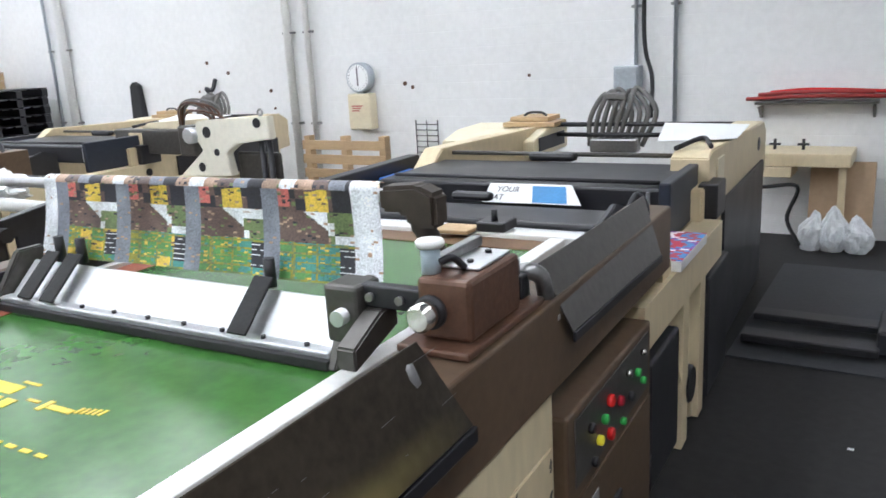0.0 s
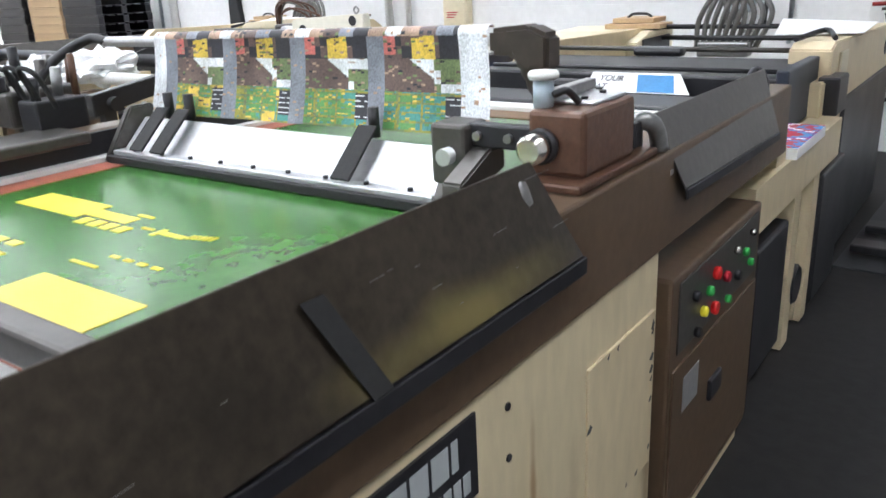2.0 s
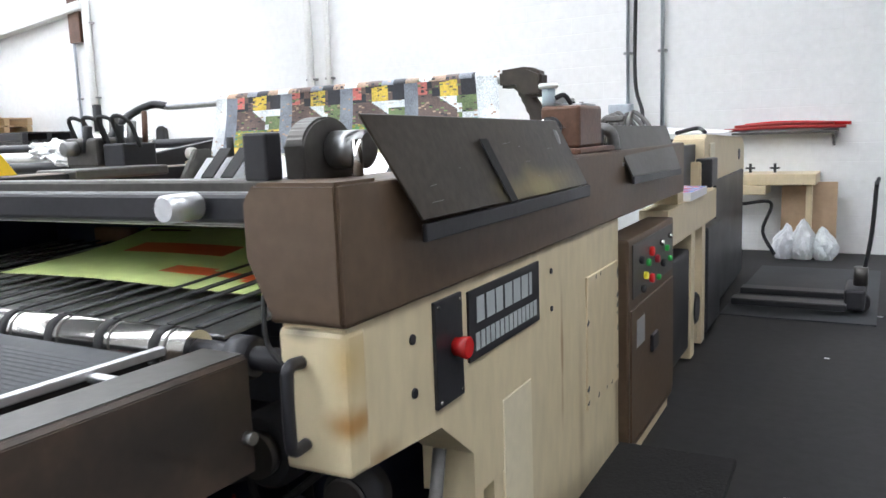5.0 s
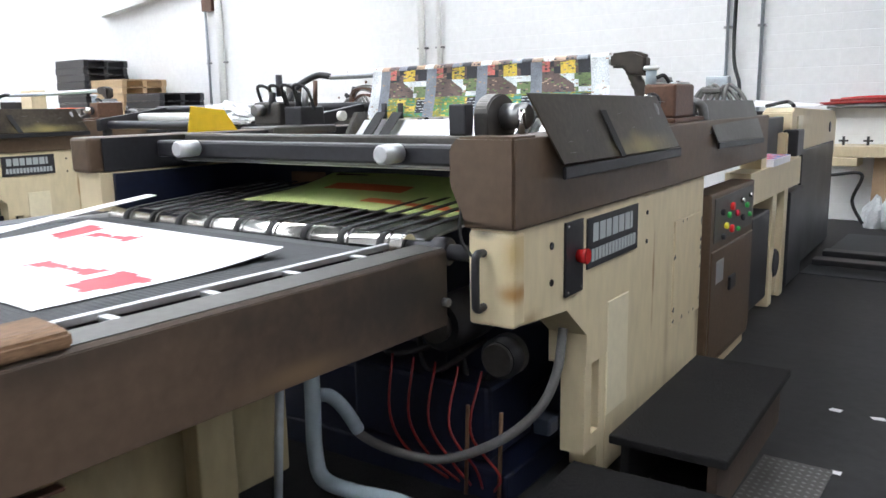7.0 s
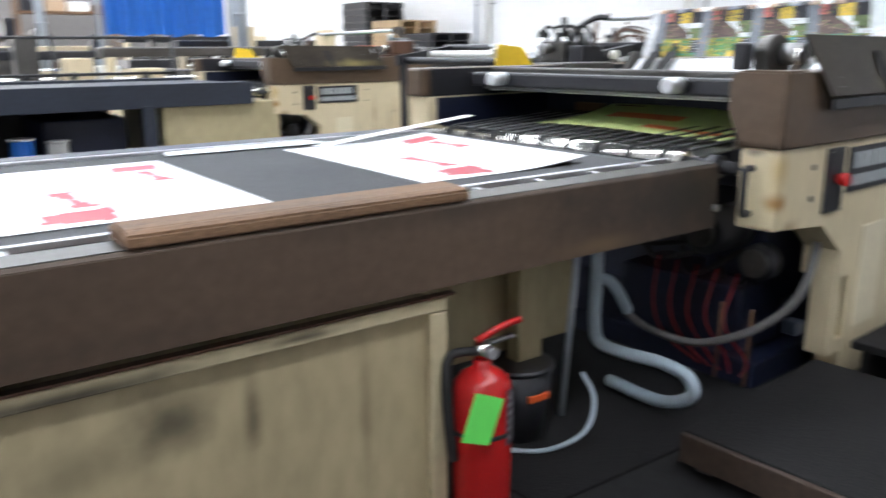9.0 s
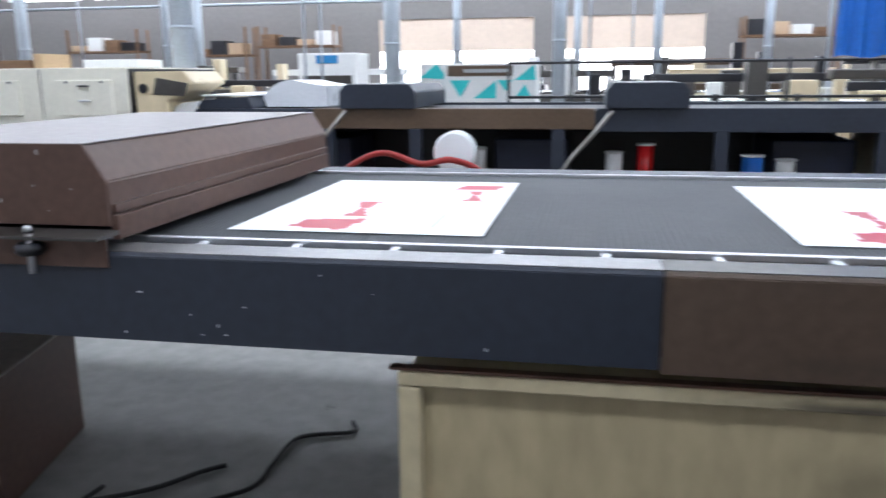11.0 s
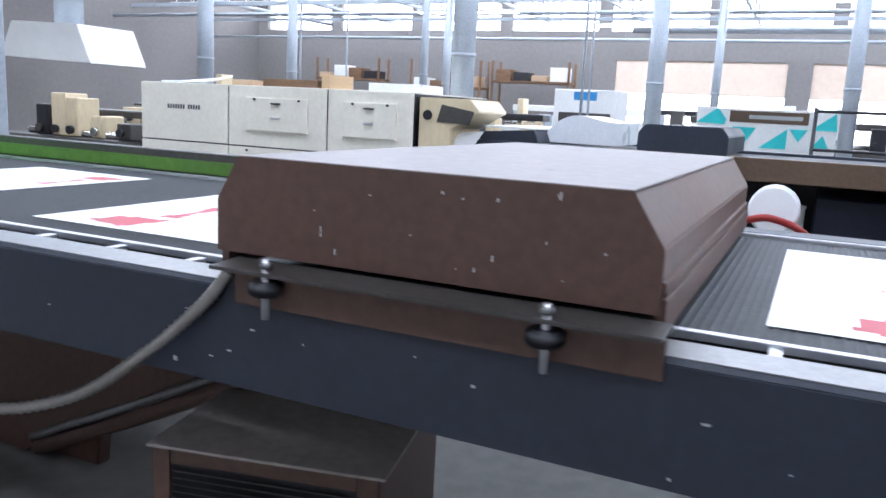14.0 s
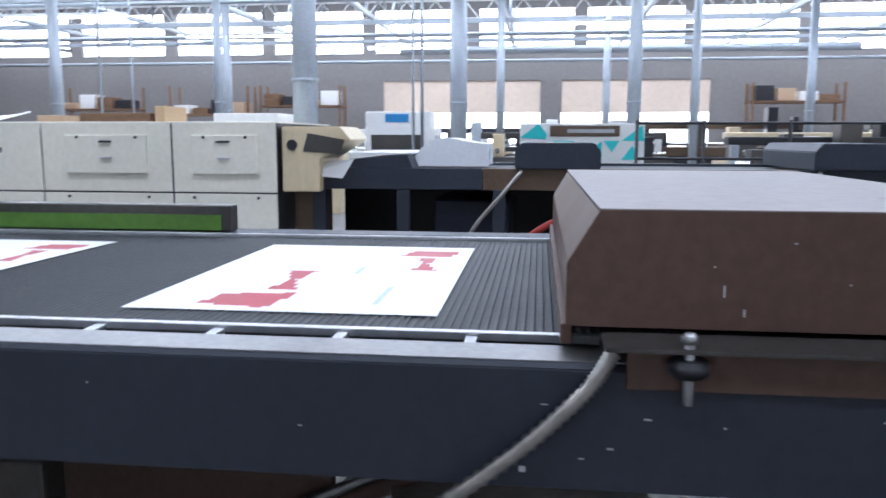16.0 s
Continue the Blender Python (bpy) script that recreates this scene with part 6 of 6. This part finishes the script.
for y0, y1 in ((-5.4, -4.63), (-2.8, -2.05)):
    h = thing("dryer_hood", "dark blue-grey lamp hood with chamfered ends on the conveyor", "dryer hood", (0, 0, 0), 0, "hoods across the hall")
    part("shell", prism([(y0, 1.12), (y0, 1.28), (y0 + 0.06, 1.355), (y1 - 0.06, 1.355), (y1, 1.28), (y1, 1.12)], "x", -8.5, -6.85, 0.008), NAVY, h)
    part("cable", hose([(-6.87, y0 + 0.06, 1.1), (-6.8, y0 - 0.1, 0.9), (-6.8, y0 - 0.35, 0.6), (-6.85, y0 - 0.5, 0.3)], 0.02, 8, 6), CRIMP, h)
k2 = thing("dryer_cabinet", "olive-cream steel cabinet under the far conveyor", "cabinet", (0, 0, 0))
part("body", box(-8.4, -0.2, 0.0, -6.95, 1.0, 0.92, 0.01), OLIVE, k2)
for k, (y, z, m, r, h) in enumerate(((-2.7, 0.0, PAPER, 0.08, 0.42), (-1.4, 0, BLUE, 0.1, 0.4), (-1.1, 0, WHITEPAINT, 0.09, 0.36), (-2.4, 0, REDPAINT, 0.08, 0.5), (-4.1, 0, WHITEPAINT, 0.13, 0.45))):
    b = thing("ink_drum", "small plastic ink drum standing under the conveyor", "drum", (-7.2, y, 0.25), 0, "ink drums")
    part("body", cyl((0, 0, 0), (0, 0, h), r, seg=16, bevel=0.01), m, b)
    part("lid", cyl((0, 0, h), (0, 0, h + 0.02), r + 0.008, seg=16), WHITEPAINT, b)
single("low_shelf", box(-8.4, -4.6, 0.21, -7.02, -0.6, 0.25, 0.004), BLACK, "dark low shelf under the conveyor", "shelf")
for y in (-4.5, -2.6, -0.7):
    single("shelf_support", box(-7.8, y, 0, -7.7, y + 0.1, 0.21, 0.004), BLACK, "short dark block under the low shelf", "block", "shelf blocks")
w = thing("cloth_roll", "white cloth roll hung beside the conveyor", "roll", (-6.7, -4.2, 0.62))
part("roll", cyl((-0.1, 0, 0.1), (0.12, 0, 0.1), 0.2, seg=24, bevel=0.02), PAPER, w)
part("bracket", box(-0.3, -0.03, 0.06, -0.1, 0.03, 0.12, 0.004), NAVY, w)
single("red_hose_coil", hose([(-6.6, -5.6, 0.02), (-6.5, -5.3, 0.5), (-6.5, -4.9, 0.72), (-6.5, -4.5, 0.62), (-6.5, -4.2, 0.66), (-6.55, -3.9, 0.5), (-6.6, -3.8, 0.02)], 0.03), REDWIRE, "red air hose looped beside the conveyor", "hose")

# white drying cabinets at the end of that line
ys = (-11.22, -9.91, -8.60, -7.58)
for i in range(3):
    y0, y1 = ys[i] + 0.006, ys[i + 1] - 0.006
    cb = thing("drying_cabinet", ("white drying cabinet with dark lettering bars" if i == 0 else "white drying cabinet with a bolted access plate"), "cabinet", (0, 0, 0), 0, "white drying cabinets")
    part("body", box(-8.6, y0, 0.0, -6.72, y1, 1.53, 0.006), BLACK, cb)
    part("lower_panel", box(-6.72, y0 + 0.004, 0.05, -6.70, y1 - 0.004, 0.875, 0.004), IVORY, cb)
    up = part("upper_panel", box(-6.72, y0 + 0.004, 0.89, -6.70, y1 - 0.004, 1.54, 0.004), IVORY, cb)
    part("top", box(-8.6, y0, 1.531, -6.722, y1, 1.545, 0.003), IVORY, cb)
    if i:
        a, b = y0 + 0.2 * (y1 - y0), y0 + 0.82 * (y1 - y0)
        pl = part("access_plate", box(-6.70, a, 1.06, -6.675, b, 1.42, 0.006), IVORY, up)
        for z in (1.35, 1.2):
            part("handle", box(-6.675, (a + b) / 2 - 0.06, z, -6.655, (a + b) / 2 + 0.06, z + 0.018, 0.004), BLACK if z > 1.3 else ALU, pl)
        for yy in (a + 0.12, b - 0.1):
            part("stud", cyl((-6.675, yy, 1.4), (-6.66, yy, 1.4), 0.014, seg=8), BLACK, pl)
        for yy in (a, b):
            part("stud", cyl((-6.70, yy, 0.84), (-6.685, yy, 0.84), 0.014, seg=8), BLACK, cb)
    else:
        for k in range(13):
            if k != 7:
                part("lettering", box(-6.70, -10.8 + 0.038 * k, 1.25, -6.698, -10.775 + 0.038 * k, 1.30, 0), DARKINK, up)
single("paper_pile", quad_sheet((-7.6, -11.1, 1.55), (-6.9, -11.1, 1.55), (-6.95, -10.5, 1.56), (-7.6, -10.6, 1.66), 0.02, (0, 0, 1)), PAPER, "white sheet lying on the drying cabinets", "sheet")
for y0, y1, m in ((-10.2, -9.9, CARD), (-9.75, -9.0, WOODWORN), (-8.95, -8.85, WOOD), (-8.35, -7.7, WHITEPAINT)):
    single("parcel", box(-7.6, y0, 1.547, -7.1, y1, 1.60 + 0.05 * (y1 - y0) + (0.1 if m is WOOD else 0), 0.006), m, "small box lying on the drying cabinets", "box", "boxes on the cabinets")
ct = thing("control_desk", "cream control desk with a sloping panel", "control desk", (0, 0, 0))
part("body", prism([(-7.55, 0.9), (-7.55, 1.5), (-7.0, 1.5), (-6.9, 1.38), (-7.2, 1.2), (-7.2, 0.9)], "x", -7.5, -6.75, 0.01), CREAM, ct)
part("panel", quad_sheet((-6.748, -7.35, 1.27), (-6.748, -7.0, 1.25), (-6.748, -6.95, 1.38), (-6.748, -7.3, 1.44), 0.006, (1, 0, 0)), STEELDARK, ct)
part("dial", cyl((-6.745, -7.45, 1.33), (-6.735, -7.45, 1.33), 0.05, seg=16), BLACK, ct)
part("stand", box(-7.4, -7.5, 0.0, -6.95, -7.25, 0.9, 0.01), BROWN, ct)
single("hanging_paper", quad_sheet((-6.86, -7.35, 1.05), (-6.84, -7.0, 1.02), (-6.9, -6.9, 1.2), (-6.95, -7.15, 1.18), 0.01, (1, 0, 0)), PAPER, "loose white papers hanging off the conveyor's end", "papers")
hb = thing("exit_hood", "dark blue-grey exit hood on the conveyor", "hood", (0, 0, 0))
part("shell", prism([(-6.95, 1.12), (-6.95, 1.2), (-6.4, 1.24), (-6.35, 1.12)], "x", -8.5, -6.92, 0.006), NAVY, hb)
part("lid", box(-8.45, -6.96, 1.242, -7.0, -6.38, 1.26, 0.004), PAPER, hb)
bm = bmesh.new()
pts = [(-6.45, 1.14), (-6.3, 1.32), (-6.1, 1.40), (-5.85, 1.36), (-5.68, 1.34)]
pr = [(p[0], p[1]) for p in smooth_path([(a, b, 0) for a, b in pts], 5)]
single("curved_sheet", prism(pr + [(-5.68, 1.125), (-6.45, 1.125)], "x", -8.2, -7.3, 0.0), PLASTIC, "pale grey curved plastic cover on the conveyor", "cover")

# ---- far machines ----
tl = thing("patterned_cabinet", "white cabinet front with teal triangles and a dark sign", "cabinet", (-10.9, -4.6, 0))
part("body", box(-0.9, -0.86, 0.0, 0.0, 0.86, 1.60, 0.01), WHITEPAINT, tl)
part("sign", box(0.0, -0.44, 1.42, 0.01, 0.52, 1.57, 0.003), BROWN, tl, "dark sign with unreadable lettering bars")
part("sign_lettering", box(0.01, -0.2, 1.47, 0.012, 0.45, 1.52, 0), TEXTGREY, tl)
for tri in ([(-0.86, 1.40), (-0.6, 1.60), (-0.48, 1.45), (-0.5, 1.38)], [(-0.4, 1.36), (-0.1, 1.36), (-0.25, 1.12)], [(-0.05, 1.10), (0.28, 1.36), (0.28, 1.10)], [(0.3, 1.36), (0.52, 1.36), (0.42, 1.2)], [(0.55, 1.36), (0.83, 1.58), (0.86, 1.36)], [(0.55, 1.1), (0.8, 1.1), (0.7, 1.3)], [(-0.8, 1.12), (-0.5, 1.12), (-0.62, 1.32)]):
    part("triangle", prism(tri, "x", 0.001, 0.008), TEAL, tl)
sm = thing("label_machine", "white machine cabinet with a blue sign", "machine", (-13, -7.6, 0))
part("body", box(-0.8, -0.55, 0.0, 0.0, 0.55, 1.84, 0.02), WHITEPAINT, sm)
part("sign", box(0.0, -0.2, 1.66, 0.01, 0.2, 1.8, 0.003), BLUEINK, sm)
part("window", box(0.0, -0.45, 1.2, 0.008, 0.45, 1.45, 0.003), STEELDARK, sm)
fn = thing("guard_rail", "dark steel guard rail behind the conveyor", "guard rail", (-9.6, -1.0, 0))
for y in (-3.0, -2.2, -1.2, 0.4, 1.8):
    part("post", cyl((0, y, 0), (0, y, 1.62), 0.022, seg=8), BLACK, fn)
for z in (1.15, 1.58):
    part("rail", cyl((0, -3.0, z), (0, 1.8, z), 0.018, seg=8), BLACK, fn)


def far_machine(x, y, w, d, h, body, top, n, seed):
    """A flat-bed machine: base, bed, uprights, a cross head and boxes on it."""
    rng = random.Random(seed)
    m = thing("flatbed_machine", "%s flat-bed printing machine with uprights and boxes, far across the hall" % ("cream" if body is CREAM else "grey" if body is GALV else "dark"), "machine", (x, y, 0), 0, "machines across the hall")
    part("base", box(-d / 2, -w / 2, 0.0, d / 2, w / 2, h * 0.5, 0.02), body, m)
    part("bed", box(-d / 2 - 0.08, -w / 2 - 0.1, h * 0.5 + 0.001, d / 2 + 0.08, w / 2 + 0.1, h * 0.62, 0.015), top, m)
    for k in range(n):
        a = -w / 2 + w * (k + 0.2 + 0.5 * rng.random()) / n
        b = a + 0.12 + 0.3 * rng.random()
        hh = h * (0.75 + 0.4 * rng.random())
        part("upright", box(d / 2 - 0.5, a, h * 0.62 + 0.001, d / 2 - 0.1, b, hh, 0.02), rng.choice((body, BLACK, CREAM, STEELDARK, WHITEPAINT)), m)
        part("hand_wheel", cyl((d / 2 - 0.1, a + 0.1, h * 0.7), (d / 2 - 0.04, a + 0.1, h * 0.7), 0.06, seg=12), rng.choice((BLACK, CHROME, STEELDARK)), m)
    part("cross_head", box(-d / 4, -w / 2, h * 0.86, d / 4 - 0.3, w / 2, h * 0.95, 0.02), top, m)
    for s in (-1, 1):
        part("head_post", box(-0.1, s * (w / 2 - 0.1) - 0.06, h * 0.62, 0.1, s * (w / 2 - 0.1) + 0.06, h * 0.86, 0.01), body, m)
    part("roller", cyl((d / 2 - 0.2, -w / 2, h * 0.66), (d / 2 - 0.2, w / 2, h * 0.66), 0.05, seg=12), CHROME, m)
    return m


for k, (x, y, wd, dp_, h, bd, tp) in enumerate(((-11.5, 2.2, 3.6, 1.4, 1.55, CREAM, STEELDARK), (-13.2, -0.6, 3.0, 1.4, 1.5, GALV, BLACK), (-15.5, 4.5, 3.4, 1.6, 1.7, CREAM, BLACK), (-16.5, 0.2, 3.2, 1.4, 1.6, STEELDARK, CREAM), (-14.5, -10.5, 3.4, 1.5, 1.45, CREAM, BLACK), (-11.2, -14.2, 3.2, 1.5, 1.35, CREAM, BLACK), (-8.3, -13.6, 2.0, 1.4, 1.2, CREAM, STEELDARK), (-17.5, -4.5, 4.0, 1.4, 1.6, WHITEPAINT, STEELDARK), (-19.5, -9.5, 3.6, 1.5, 1.7, GALV, WHITEPAINT), (-20, -14.5, 4.0, 1.5, 1.8, BLACK, STEELDARK), (-15, -17.5, 4.0, 1.5, 1.7, BLACK, CREAM), (-21, -0.5, 4.0, 1.5, 1.9, BLACK, BROWN), (-22, 5.5, 4.0, 1.5, 1.9, CREAM, BLACK), (-25, -6.5, 4.0, 1.4, 1.8, GALV, BLACK))):
    far_machine(x, y, wd, dp_, h, bd, tp, 5, k + 40)
tp_ = thing("tarpaulin_curtain", "bright blue tarpaulin curtain hung from a beam", "curtain", (-15.0, 2.5, 0))
bm = bmesh.new()
g = [[bm.verts.new((0.06 * math.sin(i * 1.1), -1.15 + 2.3 * i / 40, 1.7 + (0.03 * math.sin(i * 0.5)) * (1 - j / 6) + 2.9 * j / 6)) for j in range(7)] for i in range(41)]
for i in range(40):
    for j in range(6):
        bm.faces.new((g[i][j], g[i + 1][j], g[i + 1][j + 1], g[i][j + 1])).smooth = True
part("sheet", bm, BLUE, tp_)
part("rail", cyl((0, -1.3, 4.6), (0, 1.3, 4.6), 0.03, seg=8), STEEL, tp_)
for s in (-1.25, 1.25):
    part("post", cyl((0, s, 0), (0, s, 4.6), 0.04, seg=8), GALV, tp_)
single("orange_crate", box(-9.2, 3.2, 1.33, -8.9, 3.6, 1.47, 0.01), ORANGE, "orange plastic crate on the far press", "crate")


def pallet_stack(x, y, n, m, off):
    for k in range(n):
        p = thing("stacked_pallet", "%s pallet in a tall stack near the wall" % ("black plastic" if m is BLACK else "pale wooden"), "pallet", (x + off * (k % 2), y, 0.145 * k), 0, "stacked pallets")
        for s in range(6):
            part("deck_board", box(-0.55, -0.5 + 0.175 * s, 0.12, 0.55, -0.38 + 0.175 * s, 0.142, 0.003), m, p)
        for s in (-0.5, -0.05, 0.4):
            part("runner", box(-0.55, s, 0.0, 0.55, s + 0.1, 0.118, 0.004), m, p)


pallet_stack(-14.5, 7.6, 14, WOOD, 0.02)
pallet_stack(-13.3, 7.6, 12, BLACK, 0.02)
pallet_stack(-15.8, 7.6, 17, BLACK, -0.03)
# racking on the west wall
for k, (y, z) in enumerate(((-22, 2.4), (-17.5, 2.2), (-14, 2.5), (3.5, 2.6))):
    rk = thing("pallet_rack", "orange and brown storage rack with boxes by the far wall", "rack", (-28.6, y, 0), 0, "racks by the far wall")
    for yy in (-1.5, 1.5):
        for xx in (-0.4, 0.4):
            part("upright", box(xx, yy, 0, xx + 0.08, yy + 0.08, 3.3, 0.005), WOODWORN, rk)
    for zz in (1.2, z):
        part("shelf", box(-0.45, -1.5, zz, 0.5, 1.58, zz + 0.08, 0.005), WOODWORN, rk)
    for j in range(4):
        part("carton", box(-0.35, -1.35 + 0.72 * j, z + 0.081, 0.4, -0.75 + 0.72 * j, z + 0.3 + 0.1 * ((j * 7 + k) % 4), 0.01), (CARD, WHITEPAINT, WOODWORN, BLACK)[(j + k) % 4], rk)
dk = thing("air_duct", "large pale sheet-metal extraction hood hung from the roof", "duct", (-16.5, -24.0, 0))
part("hood", prism([(-1.9, 2.3), (1.8, 2.15), (1.3, 3.2), (-1.4, 3.3)], "x", -1.0, 1.0, 0.02), WHITEPAINT, dk)
part("stack", cyl((0, -0.2, 3.3), (0, -0.2, 6.9), 0.4, seg=24), GALV, dk)
hd2 = thing("hall_duct", "grey round duct hung along the far wall", "duct", (-27, 0, 4.35))
part("tube", cyl((0, -10, 0), (0, 5, 0), 0.13, seg=16), GALV, hd2)
for y in (-9, -5, -1, 3):
    part("hanger", cyl((0, y, 0.1), (0, y, 2.56), 0.012, seg=6), STEEL, hd2)
for x, y in ((-9.2, -6.6), (-9.0, -10.6), (-11.0, -7.0), (-11.6, -3.0), (-12.4, -12.0), (-15.5, -2.2)):
    single("drop_conduit", cyl((x, y, 0.0), (x, y, 4.62), 0.018, seg=8), GALV, "thin grey conduit dropping from the roof", "conduit", "drop conduits")
